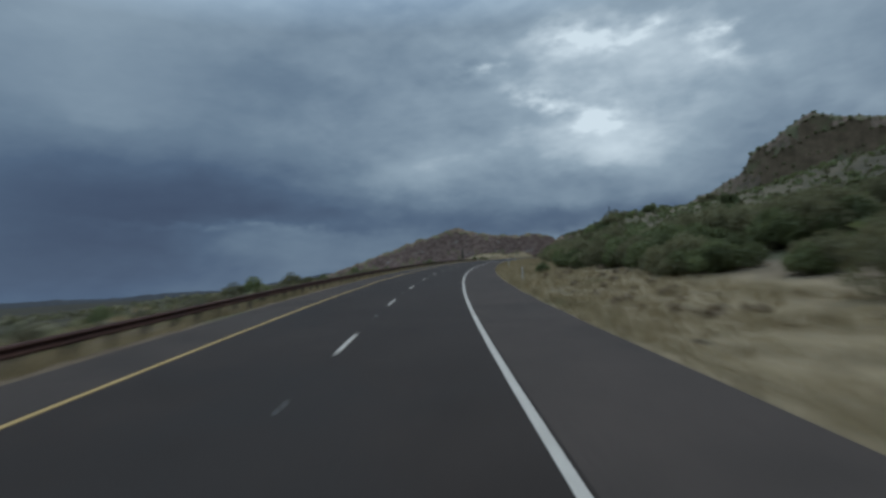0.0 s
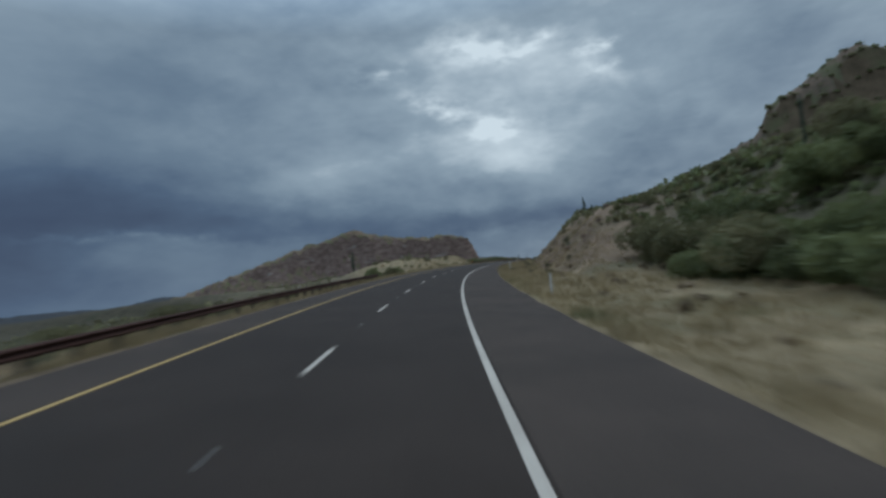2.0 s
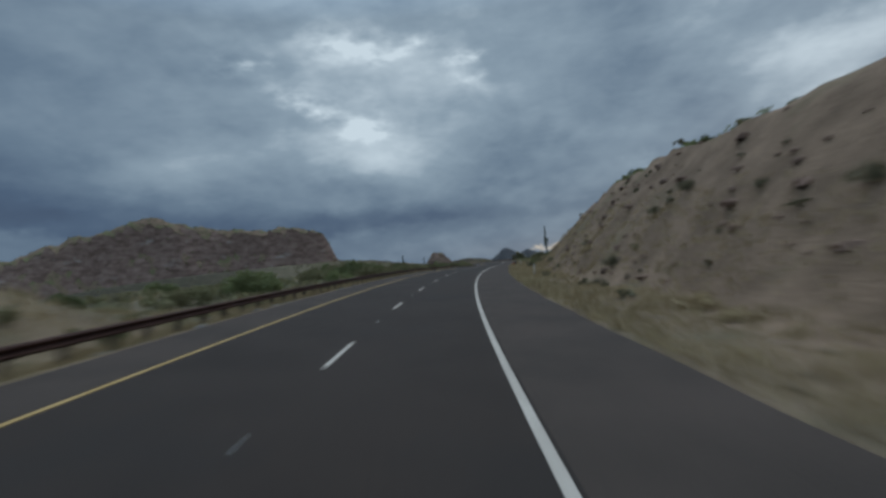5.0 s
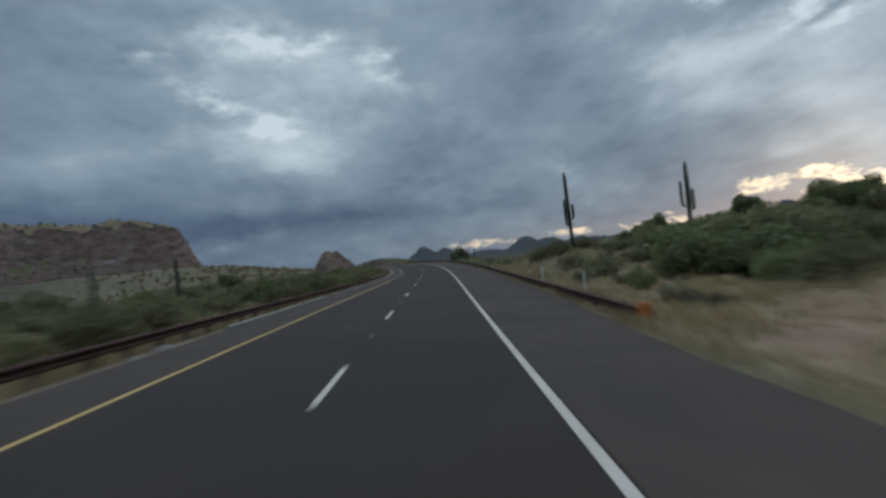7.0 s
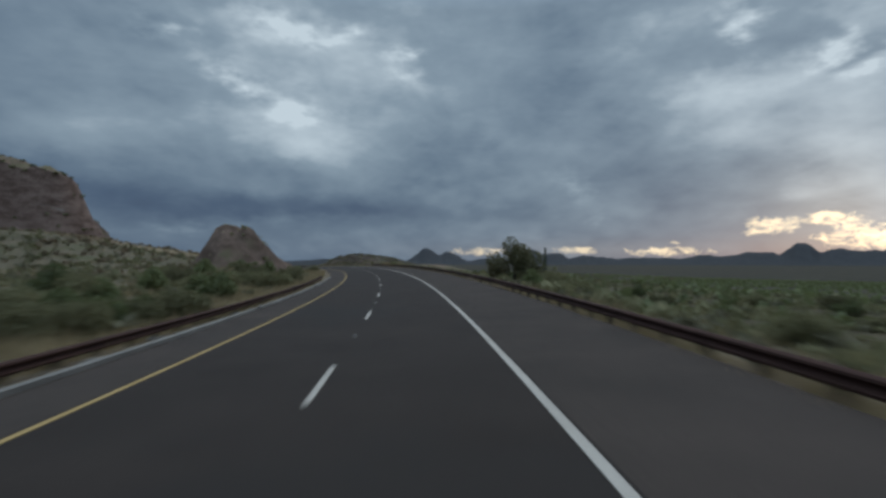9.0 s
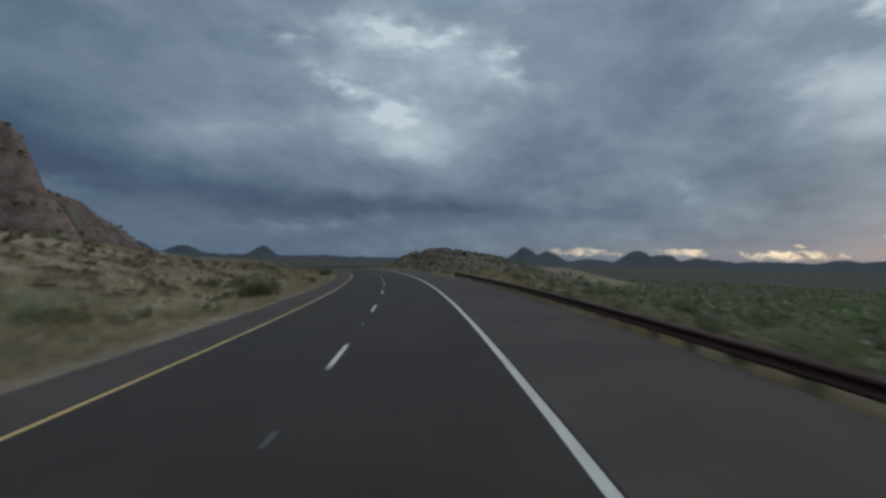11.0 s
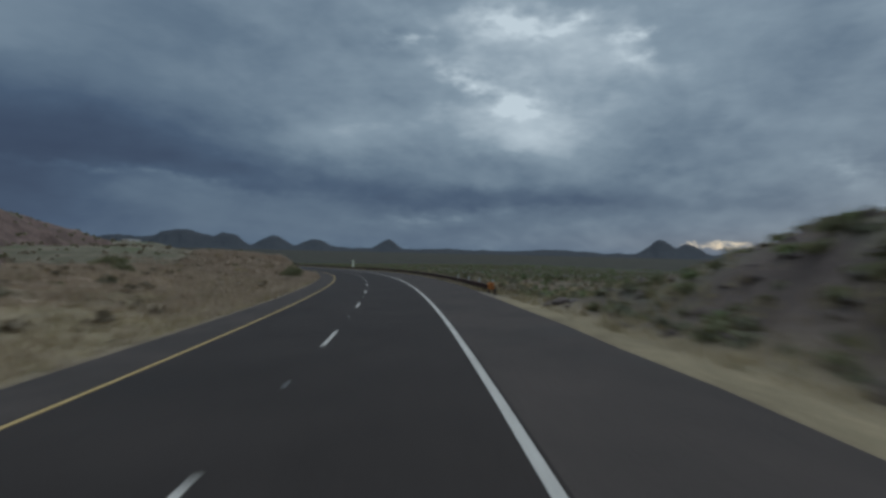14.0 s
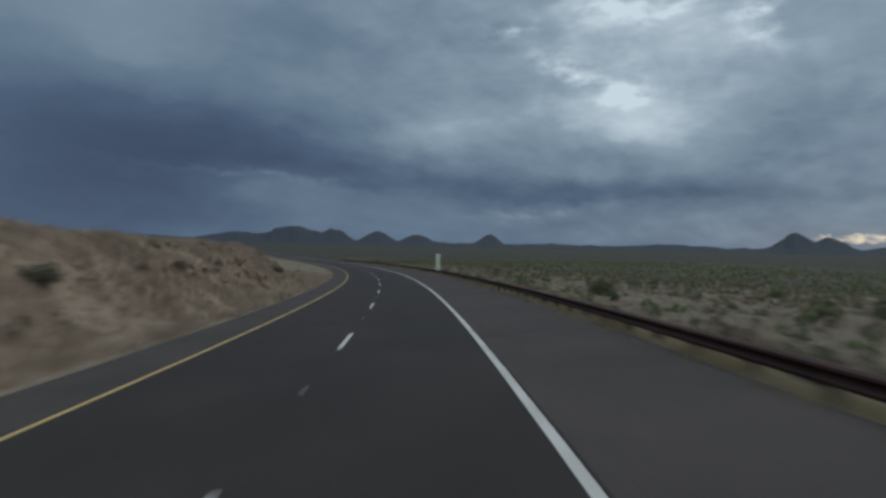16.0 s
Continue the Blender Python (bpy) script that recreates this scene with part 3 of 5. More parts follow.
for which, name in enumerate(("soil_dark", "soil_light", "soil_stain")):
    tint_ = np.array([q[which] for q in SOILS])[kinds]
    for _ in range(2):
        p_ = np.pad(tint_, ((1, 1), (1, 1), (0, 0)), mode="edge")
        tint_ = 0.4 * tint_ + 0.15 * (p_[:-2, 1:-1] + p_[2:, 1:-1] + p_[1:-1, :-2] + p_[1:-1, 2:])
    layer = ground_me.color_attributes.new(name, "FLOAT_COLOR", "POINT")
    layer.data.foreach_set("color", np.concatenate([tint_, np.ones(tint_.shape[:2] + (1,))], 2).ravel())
ground = part("ground", ground_me)
tagged(ground, "dry desert ground with straw grass and cut slopes", "ground", kind="structure")

# the plain out to the horizon
PLAIN = material("far_scrub_plain", (0.042, 0.036, 0.024), (0.072, 0.058, 0.040), 22.0, 0.95, 0.3, 9, (0.040, 0.038, 0.023), third_at=0.54)
bm = bmesh.new()
rings = list(range(0, 1001, 50)) + [1300, 1800, 3000, 5000, 8000]
prev = None
for q in rings:
    spokes = [(-120 + q * math.cos(a * math.pi / 24), 450 + q * math.sin(a * math.pi / 24)) for a in range(48 if q else 1)]
    ring = [bm.verts.new((x, y, float(floor_at(np.array(y))) - 1.4)) for x, y in spokes]
    if prev:
        for a in range(48):
            b_ = (a + 1) % 48
            bm.faces.new((prev[0], ring[a], ring[b_]) if len(prev) == 1 else (prev[a], ring[a], ring[b_], prev[b_]))
    prev = ring
tagged(part("ground", bm_mesh("plain", bm, PLAIN)), "dark scrub plain reaching the horizon", "ground", kind="structure")

# ---------- paving ----------
PAVED = np.arange(-150, 1236, 4.0)
v, f = strip(PAVED, [(-7.7, -0.3), (-7.7, 0.0), (-5.6, 0.012), (-3.66, 0.02), (-1.8, 0.012), (0.14, 0.0), (0.14, -0.3)])
road_ob = tagged(part("road", mesh_of("road", v, f, ASPHALT)), "dark asphalt carriageway with two lanes", "road", kind="structure")
v, f = strip(PAVED, [(0.14, -0.3), (0.14, -0.002), (3.38, -0.015), (3.46, -0.05), (3.5, -0.35)])
railed = 0.50 * (hump(PAVED, 384, 396, 612, 624) + hump(PAVED, 737, 750, 1015, 1020))
for j, h in ((2, -0.015), (3, -0.05), (4, -0.35)):
    v[j::5] = road(PAVED, (3.38, 3.46, 3.5)[j - 2] + railed + 0.05 * np.sin(PAVED * 0.9), h)
tagged(part("shoulder", mesh_of("shoulder_right", v, f, SHOULDER)), "lighter worn asphalt shoulder beside the white line", "road shoulder", kind="structure")
v, f = strip(PAVED, [(-9.95, -0.35), (-9.9, -0.05), (-9.8, -0.015), (-7.7, -0.002), (-7.7, -0.3)])
tagged(part("shoulder", mesh_of("shoulder_left", v, f, SHOULDER)), "narrow worn asphalt shoulder beside the yellow line", "road shoulder", kind="structure")

tagged(part("edge_line", swept_box("edge_line", PAVED, -0.075, 0.075, -0.02, 0.012, WHITE)), "solid white painted edge line", "road marking", kind="structure")
tagged(part("edge_line", swept_box("edge_line", PAVED, -7.59, -7.46, -0.02, 0.012, YELLOW)), "solid yellow painted edge line", "road marking", kind="structure")
PHASE = 7.4
k0 = -140.0 + PHASE
for i in range(112):
    s0 = k0 + 12.19 * i
    me = swept_box("lane_dash", np.linspace(s0, s0 + 3.05, 4), -3.72, -3.60, 0.0, 0.032, WHITE)
    part("lane_dash", me, road_ob, "white painted lane dash")
bm = bmesh.new()
bmesh.ops.create_cube(bm, size=1.0)
for q in bm.verts:
    q.co.x *= 0.10 if q.co.z < 0 else 0.07
    q.co.y *= 0.10 if q.co.z < 0 else 0.05
    q.co.z = 0.03 if q.co.z > 0 else 0.0
STUD = material("dirty_stud_plastic", (0.20, 0.19, 0.17), (0.30, 0.285, 0.26), -0.1, 0.6, 0.05, 8)
stud_me = bm_mesh("reflector_stud", bm, STUD)
for i in range(112):
    part("reflector_stud", stud_me, road_ob, "", at(k0 + 12.19 * i + 7.6, -3.66, 0.02))

# ---------- far mountains ----------
# summits round the horizon: heading, half width and height in degrees
SUMMITS = ((74, 6, 0.35), (62, 6, 0.4), (52, 3.5, 0.85), (47.2, 3.2, 1.5), (43.5, 1.6, 1.35), (39.3, 1.6, 1.15), (35.4, 1.6, 0.95), (28.3, 1.2, 0.95), (22, 2.0, 0.3), (11.5, 4.0, 0.4),
           (1.9, 1.6, 1.35), (-0.4, 1.5, 1.15), (-4.8, 2.0, 0.5), (-8.9, 1.5, 1.45), (-11.2, 1.7, 1.1), (-14.5, 1.9, 0.75), (-16, 5.0, 0.5), (-21, 5.0, 0.55), (-25.4, 1.6, 0.85), (-29.2, 3.2, 0.95), (-30.6, 1.1, 1.15), (-33.2, 1.7, 1.7), (-36, 2.6, 1.2), (-38.5, 3.0, 1.1), (-46, 5, 1.2), (-58, 6, 1.0))
FAR_OFF = 5200.0


def skyline(az):
    """Height of the far crest on a heading, in degrees."""
    total = 0.18 ** 5
    for c, w_, top in SUMMITS:
        total += (top * math.exp(-abs((az - c) / w_) ** 2.2)) ** 5
    rough_ = noise.fractal(Vector((az / 1.3, 0.0, 4.0)), 0.8, 2.1, 5)
    return total ** 0.2 * (1 + 0.14 * rough_) + 0.04 * rough_


def mountain_range(az0, az1):
    """One stretch of ridge: foot, gullied front, crest and back."""
    na, nj = int((az1 - az0) / 0.2), 10
    verts, faces = [], []
    for i in range(na + 1):
        az = az0 + (az1 - az0) * i / na
        p = heading_vec(az, 0)
        crest = 15 + FAR_OFF * math.tan(radians(skyline(az)))
        for j in range(nj + 1):
            w_ = j / nj * 2 - 1
            gully = noise.fractal(Vector((az * 1.4, w_ * 1.3, 7.0)), 0.9, 2.0, 4) * (1 - abs(w_)) * abs(w_)
            z = -10 + (crest + 10) * max(0.0, (1 - abs(w_)) ** 1.15 + 0.45 * gully)
            r = FAR_OFF + w_ * 660
            verts.append((-120 + p[0] * r, 500 + p[1] * r, z))
    for i in range(na):
        for j in range(nj):
            k = i * (nj + 1) + j
            faces.append((k, k + 1, k + nj + 2, k + nj + 1))
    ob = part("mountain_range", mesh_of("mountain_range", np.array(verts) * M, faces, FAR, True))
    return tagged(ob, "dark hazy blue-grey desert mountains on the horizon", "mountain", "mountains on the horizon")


for az0, az1 in ((-75, -41), (-41, -27.6), (-27.6, -17), (-17, -6), (-6, 7), (7, 25.5), (25.5, 31.5), (31.5, 57), (57, 90)):
    mountain_range(az0, az1)


# ---------- hills ----------
def hill(name, label, x0, x1, y0, y1, cell, shape, mats, steep_limit=0.9, foot=-3.0):
    """A landform as an uneven sheet over a rectangle (highway metres); steep faces are bare rock."""
    xs, ys = np.arange(x0, x1 + cell, cell), np.arange(y0, y1 + cell, cell)
    gx, gy = np.meshgrid(xs, ys, indexing="ij")
    z = shape(gx, gy)
    verts = np.stack([gx, gy, z], -1).reshape(-1, 3)
    ny = len(ys)
    faces, idx = [], []
    for i in range(len(xs) - 1):
        for j in range(ny - 1):
            q = z[i:i + 2, j:j + 2]
            if q.max() < foot:
                continue
            faces.append((i * ny + j, (i + 1) * ny + j, (i + 1) * ny + j + 1, i * ny + j + 1))
            slope = math.hypot((q[1].mean() - q[0].mean()) / cell, (q[:, 1].mean() - q[:, 0].mean()) / cell)
            idx.append(1 if slope > steep_limit else 0)
    base = new(name)
    for k, piece, about in ((0, "slope", ""), (1, "cliff", "bare steep rock faces")):
        chosen = [fc for fc, i in zip(faces, idx) if i == k]
        if not chosen:
            continue
        used = sorted({q for fc in chosen for q in fc})
        remap = {q: i for i, q in enumerate(used)}
        part(piece, mesh_of(piece, verts[used] * M, [tuple(remap[q] for q in fc) for fc in chosen], mats[k], True), base, about)
    return tagged(base, label, "hill")


def ridge(gx, gy, spine, wide, cliff, rough_, seed, floor_z):
    """Height of a ridge along a spine of (x, y, height) points: flat-topped, with cliffs over a talus skirt."""
    best = np.full(gx.shape, -1e9)
    wob = wobble(gx, gy, 30.0, seed)
    for (xa, ya, za), (xb, yb, zb) in zip(spine[:-1], spine[1:]):
        ux, uy = xb - xa, yb - ya
        q = np.clip(((gx - xa) * ux + (gy - ya) * uy) / (ux * ux + uy * uy), 0, 1)
        d = np.hypot(gx - xa - q * ux, gy - ya - q * uy) * (1 + 0.35 * wob)
        top = za + (zb - za) * q
        prof = np.where(d < wide, 1 - 0.10 * (d / wide) ** 2, 0.90 - cliff * ramp01(d, wide, wide * 1.35) - (0.90 - cliff) * np.clip((d - wide * 1.3) / (wide * 2.2), 0, 4.0))
        best = np.maximum(best, floor_z + (top - floor_z) * prof)
    return best + rough_ * wobble(gx, gy, 9.0, seed + 5) + 0.35 * rough_ * wobble(gx, gy, 3.4, seed + 8)


mesa = hill("mesa", "flat-topped red-brown rocky mesa with talus slopes", -680, -190, 430, 850, 4.0,
     lambda gx, gy: np.maximum(ridge(gx, gy, ((-256, 651, 49.5), (-276, 647, 54), (-300, 642, 54), (-340, 632, 60)), 8.0, 0.26, 2.6, 1.0, 4.0),
                               ridge(gx, gy, ((-326, 636, 54), (-374, 624, 70), (-430, 596, 54), (-540, 540, 16)), 12.0, 0.22, 3.4, 2.0, 4.0)),
     [HILL, CLIFF], 1.3, -9.0)
tail = hill("hill_tail", "stony slope running down from the mesa", -390, -205, 620, 840, 2.6,
     lambda gx, gy: ridge(gx, gy, ((-261, 665, 34), (-271, 690, 30.5), (-287, 716, 27.5), (-303, 742, 22.5), (-316, 772, 14.5), (-330, 815, 7)), 8.6, 0.06, 2.6, 7.0, 6.0),
     [SCREE, RED], 99.0, -2.0)
butte = hill("butte", "dark steep-sided desert butte above the roadside", -75, 190, 190, 460, 3.5,
     lambda gx, gy: np.maximum(ridge(gx, gy, ((12, 330, 73.5), (30, 329, 68.5), (50, 328, 62), (110, 304, 46)), 11.0, 0.22, 2.8, 3.0, 14.0),
                               ridge(gx, gy, ((2, 330, 69), (-10, 330, 62), (-22, 329, 47), (-35, 318, 39), (-46, 292, 29), (-54, 262, 21)), 8.0, 0.10, 2.0, 6.0, 8.0)),
     [STEEP, ROCK], 1.7, 0.0)
cone = hill("rock_cone", "small pointed red rock hill beside the road", -168, -126, 520, 568, 1.2,
     lambda gx, gy: 13.2 + np.maximum(-7.0, 8.7 * (1 - (np.hypot(gx + 148, (gy - 544) * 0.9) / (8.6 + 2.2 * np.sign(gx + 148))) ** 1.2)) + 1.5 * wobble(gx + 1.8, gy - 10, 5.0, 2.0) + 1.3 * wobble(gx + 1.8, gy - 10, 2.2, 6.0),
     [HILL, RED], 0.55, -50.0)
hill("low_hill", "low rounded grassy hill beyond the bend", -190, -80, 700, 800, 4.0,
     lambda gx, gy: 9.0 + np.maximum(-4.0, 5.0 * (1 - (np.hypot(gx + 120, gy - 760) / 30.0) ** 1.4)) + 0.8 * wobble(gx, gy, 8.0, 3.0),
     [HILL, ROCK], 0.9, 8.0)


# ---------- guard rails ----------
bm = bmesh.new()
bmesh.ops.create_cube(bm, size=1.0)
for q in bm.verts:
    q.co = Vector((q.co.x * 0.15, q.co.y * 0.20, q.co.z * 1.1 + 0.13))
bmesh.ops.bevel(bm, geom=list(bm.edges), offset=0.012, segments=1, affect="EDGES")
rail_post_me = bm_mesh("rail_post", bm, POST)
bm = bmesh.new()
bmesh.ops.create_cube(bm, size=1.0)
for q in bm.verts:
    q.co = Vector((q.co.x * 0.16, q.co.y * 0.15, q.co.z * 0.34 + 0.58))
block_me = bm_mesh("rail_block", bm, POST)

bm = bmesh.new()
bmesh.ops.create_cube(bm, size=1.0)
for q in bm.verts:
    q.co = Vector((q.co.x * 0.38, q.co.y * 0.05, q.co.z * 0.42 + 0.56))
bmesh.ops.bevel(bm, geom=list(bm.edges), offset=0.012, segments=1, affect="EDGES")
marker_me = bm_mesh("marker_sheet", bm, ORANGE)
bm = bmesh.new()
for off in (-0.34, -0.10, 0.14):
    lo, hi = off, off + 0.11
    quad = []
    for (a, b_) in ((lo, -0.19), (hi, -0.19), (hi + 0.32, 0.19), (lo + 0.32, 0.19)):
        quad.append((min(max(a - 0.02, -0.19), 0.19), b_ + 0.56))
    vs = [bm.verts.new((a, y_, b_)) for y_ in (-0.031, -0.027) for a, b_ in quad]
    bm.faces.new(vs[:4])
    bm.faces.new(list(reversed(vs[4:])))
stripe_me = bm_mesh("marker_stripe", bm, BLACK)


def guard_rail(name, s0, s1, side, lat, ends, label, drop=(0.16, 0.16)):
    """A W-beam rail on posts along the road; side is +1 on the right, -1 on the left; ends: stations with an orange marker."""
    base = new(name)
    st = np.arange(s0, s1 + 0.1, 1.905)
    d = -side
    prof = [(0.0, 0.44), (0.075, 0.475), (0.085, 0.52), (0.01, 0.575), (0.0, 0.60), (0.01, 0.625), (0.085, 0.68), (0.075, 0.725), (0.0, 0.76)]
    outer = [(lat + d * (a + 0.02), h) for a, h in prof]
    inner = [(lat + d * (a - 0.012), h) for a, h in reversed(prof)]
    v, f = strip(st, outer + inner + outer[:1])
    sunk = np.interp(st, (s0, s1), drop)
    v[:, 2] -= np.repeat(sunk, len(prof) * 2 + 1) * M
    rail = part("rail", mesh_of("rail", v, f, RUST, False), base, "rust-brown corrugated steel rail")
    for s, low in zip(st, sunk):
        x, y, z = road(s, lat + side * 0.26, -0.05 - low)
        p = pose(x, y, z, 0, 0, float(eased(s, HEADING)))
        part("rail_post", rail_post_me, base, "", p)
        x, y, z = road(s, lat + side * 0.10, -low)
        part("rail_block", block_me, base, "", pose(x, y, z, 0, 0, float(eased(s, HEADING))))
    for s in ends:
        x, y, z = road(s - 0.4, lat - side * 0.05, -drop[0] + 0.14)
        mk = part("end_marker", marker_me, base, "orange reflective end plate with dark diagonal stripes", pose(x, y, z, 0, 0, float(eased(s, HEADING))))
        part("marker_stripe", stripe_me, mk, "dark diagonal stripe")
    tagged(base, label, "guard rail", "guard rails along the highway")
    return base


LEFT_RAIL, RIGHT_RAIL = -10.75, 4.15
guard_rail("guard_rail", -120, 177.5, -1, LEFT_RAIL, (), "rusty corrugated guard rail on timber posts along falling ground")
guard_rail("guard_rail", 275, 545, -1, LEFT_RAIL, (275,), "rusty corrugated guard rail on timber posts before green bushes", (0.14, 0.44))
guard_rail("guard_rail", 386.5, 623, 1, RIGHT_RAIL, (386.5,), "rusty corrugated guard rail above the valley with striped end plate", (0.34, 0.34))
guard_rail("guard_rail", 739.2, 1020, 1, RIGHT_RAIL, (739.2,), "rusty corrugated guard rail along the scrub plain with striped end plate", (0.34, 0.08))

# pale kerb along the left shoulder, cast in lengths
for s0, s1 in ((392, 410), (412, 430), (432, 452), (453, 474), (475, 497), (498, 520), (521, 545)):
    ob = part("kerb", swept_box("kerb", np.linspace(s0, s1, 7), -9.86, -9.62, -0.2, 0.11, CONCRETE))
    tagged(ob, "pale concrete kerb at the edge of the shoulder", "kerb", "kerb lengths on the left shoulder", "structure")

# ---------- delineator posts ----------
bm = bmesh.new()
bmesh.ops.create_cube(bm, size=1.0)
for q in bm.verts:
    q.co = Vector((q.co.x * 0.10, q.co.y * 0.035, q.co.z * 1.35 + 0.55))
bmesh.ops.bevel(bm, geom=[e for e in bm.edges if abs(e.verts[0].co.z - e.verts[1].co.z) > 0.5], offset=0.012, segments=2, affect="EDGES")
del_post_me = bm_mesh("post", bm, PLASTIC)
bm = bmesh.new()
bmesh.ops.create_cube(bm, size=1.0)
for q in bm.verts:
    q.co = Vector((q.co.x * 0.085, q.co.y * 0.012 - 0.024, q.co.z * 0.10 + 1.12))
del_ref_me = bm_mesh("reflector", bm, PLASTIC)


def delineator(s, lat):
    base = new("delineator_post")
    base.matrix_world = on_ground(s, lat, 0.35 if 740 < s < 770 else 0.0)
    part("post", del_post_me, base)
    part("reflector", del_ref_me, base, "white reflector near the top")
    return tagged(base, "slim white plastic delineator post in the verge", "road post", "delineator posts")


for s, lat in ((50.5, 5.3), (98.8, 5.5), (143.5, 5.0), (191, 5.2), (243, 5.4), (332.5, 6.1), (398, 5.6), (409, 5.6), (680, 5.3), (747, 5.9), (752, 5.8), (757, 5.8), (763.5, 5.9)):
    delineator(s, lat)


# ---------- plants ----------
def leaf_cloud(name, blobs, count, size, mat, rng, flat=1.0):
    """A crown of many small leaf sprays scattered over and through uneven lobes (x, y, z, radius)."""
    verts, faces = [], []
    weights = np.array([b[3] ** 2 for b in blobs])
    pick = rng.choice(len(blobs), size=count, p=weights / weights.sum())
    for k in pick:
        bx, by, bz, br = blobs[k]
        d = rng.normal(size=3)
        d /= np.linalg.norm(d)
        rad = br * (0.55 + 0.5 * rng.random() ** 0.6)
        c = np.array((bx, by, bz)) + d * rad * np.array((1, 1, flat))
        if c[2] < 0.05:
            c[2] = 0.05 + 0.2 * rng.random()
        a = rng.normal(size=3)
        a /= np.linalg.norm(a)
        b_ = np.cross(a, rng.normal(size=3))
        b_ /= np.linalg.norm(b_)
        l_, w_ = size * (0.6 + 0.8 * rng.random()), size * (0.28 + 0.3 * rng.random())
        i = len(verts)
        verts += [c - a * l_, c - b_ * w_ + a * l_ * 0.1, c + a * l_, c + b_ * w_ + a * l_ * 0.1]
        faces.append((i, i + 1, i + 2, i + 3))
    return mesh_of(name, np.array(verts) * M, faces, mat)


def twigs(name, tips, base_r, mat):
    """Tapered stems from the root to each tip, bent once."""
    verts, faces = [], []
    for (x, y, z) in tips:
        pts = [np.array((x * 0.05, y * 0.05, -0.15)), np.array((x * 0.35, y * 0.35, z * 0.55)), np.array((x, y, z))]
        radii = (base_r, base_r * 0.6, base_r * 0.2)
        i = len(verts)
        for p, r in zip(pts, radii):
            for k in range(5):
                a = k * 2 * math.pi / 5
                verts.append(p + np.array((math.cos(a) * r, math.sin(a) * r, 0)))
        for j in range(2):
            for k in range(5):
                faces.append((i + j * 5 + k, i + j * 5 + (k + 1) % 5, i + (j + 1) * 5 + (k + 1) % 5, i + (j + 1) * 5 + k))
    return mesh_of(name, np.array(verts) * M, faces, mat, True)


def bush(name, seed, wide, high, count, leaf, mat, label, category):
    """A shrub: bent stems under an uneven crown of leaf sprays with gaps, full almost to the ground."""
    rng = np.random.default_rng(seed)
    lobes = []
    for k in range(13):
        a, q = rng.random() * 2 * math.pi, rng.random() ** 0.5
        up_ = 0.20 + 0.52 * rng.random() * (1.25 - 0.8 * q)
        lobes.append((math.cos(a) * q * wide * 0.36, math.sin(a) * q * wide * 0.36, high * up_, wide * (0.12 + 0.10 * rng.random())))
    base = new(name)
    part("crown", leaf_cloud("crown", lobes, count, leaf, mat, rng, 0.8 * high / wide + 0.35), base)
    part("branchwork", twigs("branchwork", [(b[0], b[1], b[2]) for b in lobes[:6]], 0.015 * high + 0.015, TWIG), base, "thin bare grey-brown stems")
    return tagged(base, label, category)


palo = [bush("palo_verde_bush", 11 + k, 5.2 + k * 0.6, 3.4 + 0.3 * k, 4400, 0.17, (LEAF, LEAF, OLIVE)[k], "dense green desert tree-shrub on the slope", "bush") for k in range(3)]
creo = [bush("creosote_bush", 31 + k, 2.4 + 0.3 * k, 1.5 + 0.15 * k, 1600, 0.105, (LEAF, OLIVE, OLIVE)[k], "round olive-green creosote bush in dry grass", "bush") for k in range(3)]
sage = [bush("sage_bush", 51 + k, 1.3 + 0.2 * k, 0.8 + 0.1 * k, 420, 0.08, (SAGE, SAGE, STRAW)[k], "low grey-green sage bush in dry grass", "bush") for k in range(3)]
rng = np.random.default_rng(5)
first_used = set()


def plant(kind, s, lat, scale=1.0, group="bushes beside the highway", sink=0.05):
    src = kind[int(rng.integers(len(kind)))]
    m = on_ground(s, lat, sink, float(rng.random() * 360)) @ Matrix.Diagonal((scale, scale, scale * (0.85 + 0.3 * rng.random()), 1))
    if src.name not in first_used:
        first_used.add(src.name)
        src.matrix_basis = m
        src["group"] = group
        return src
    ob = copy_thing(src, m)
    ob.matrix_basis = m
    ob["group"] = group
    return ob


def scatter(kind, count, s0, s1, lat0, lat1, lo, hi):
    for _ in range(count):
        plant(kind, s0 + rng.random() * (s1 - s0), lat0 + rng.random() * (lat1 - lat0), lo + rng.random() * (hi - lo))


scatter(palo, 66, 8, 158, 14.6, 19, 0.75, 1.1)
scatter(palo, 56, 8, 158, 20, 29, 0.8, 1.2)
scatter(palo, 12, 62, 150, 13.2, 14.8, 0.6, 0.8)
scatter(palo, 26, 0, 160, 28, 55, 0.7, 1.1)
scatter(creo, 22, 0, 160, 13.4, 20, 0.8, 1.4)
scatter(palo, 16, 396, 428, 16, 25, 0.55, 0.8)
scatter(palo, 16, 392, 440, 25, 44, 0.6, 0.95)
scatter(creo, 16, 388, 446, 8, 24, 0.8, 1.3)
scatter(creo, 26, 165, 352, 19, 28, 0.6, 1.0)
scatter(sage, 22, 160, 385, 5.5, 9, 0.7, 1.2)
scatter(sage, 18, 165, 330, 8, 16, 0.7, 1.1)
scatter(palo, 12, 300, 540, -48, -17, 0.5, 0.9)
scatter(creo, 40, 310, 580, -30, -12.8, 0.9, 1.6)
scatter(palo, 16, 395, 470, -34, -14.5, 0.5, 0.8)
scatter(creo, 24, 385, 470, -22, -13, 1.1, 1.7)
scatter(palo, 8, 370, 480, -24, -15, 0.5, 0.7)
scatter(creo, 22, 0, 180, -30, -13, 0.8, 1.3)
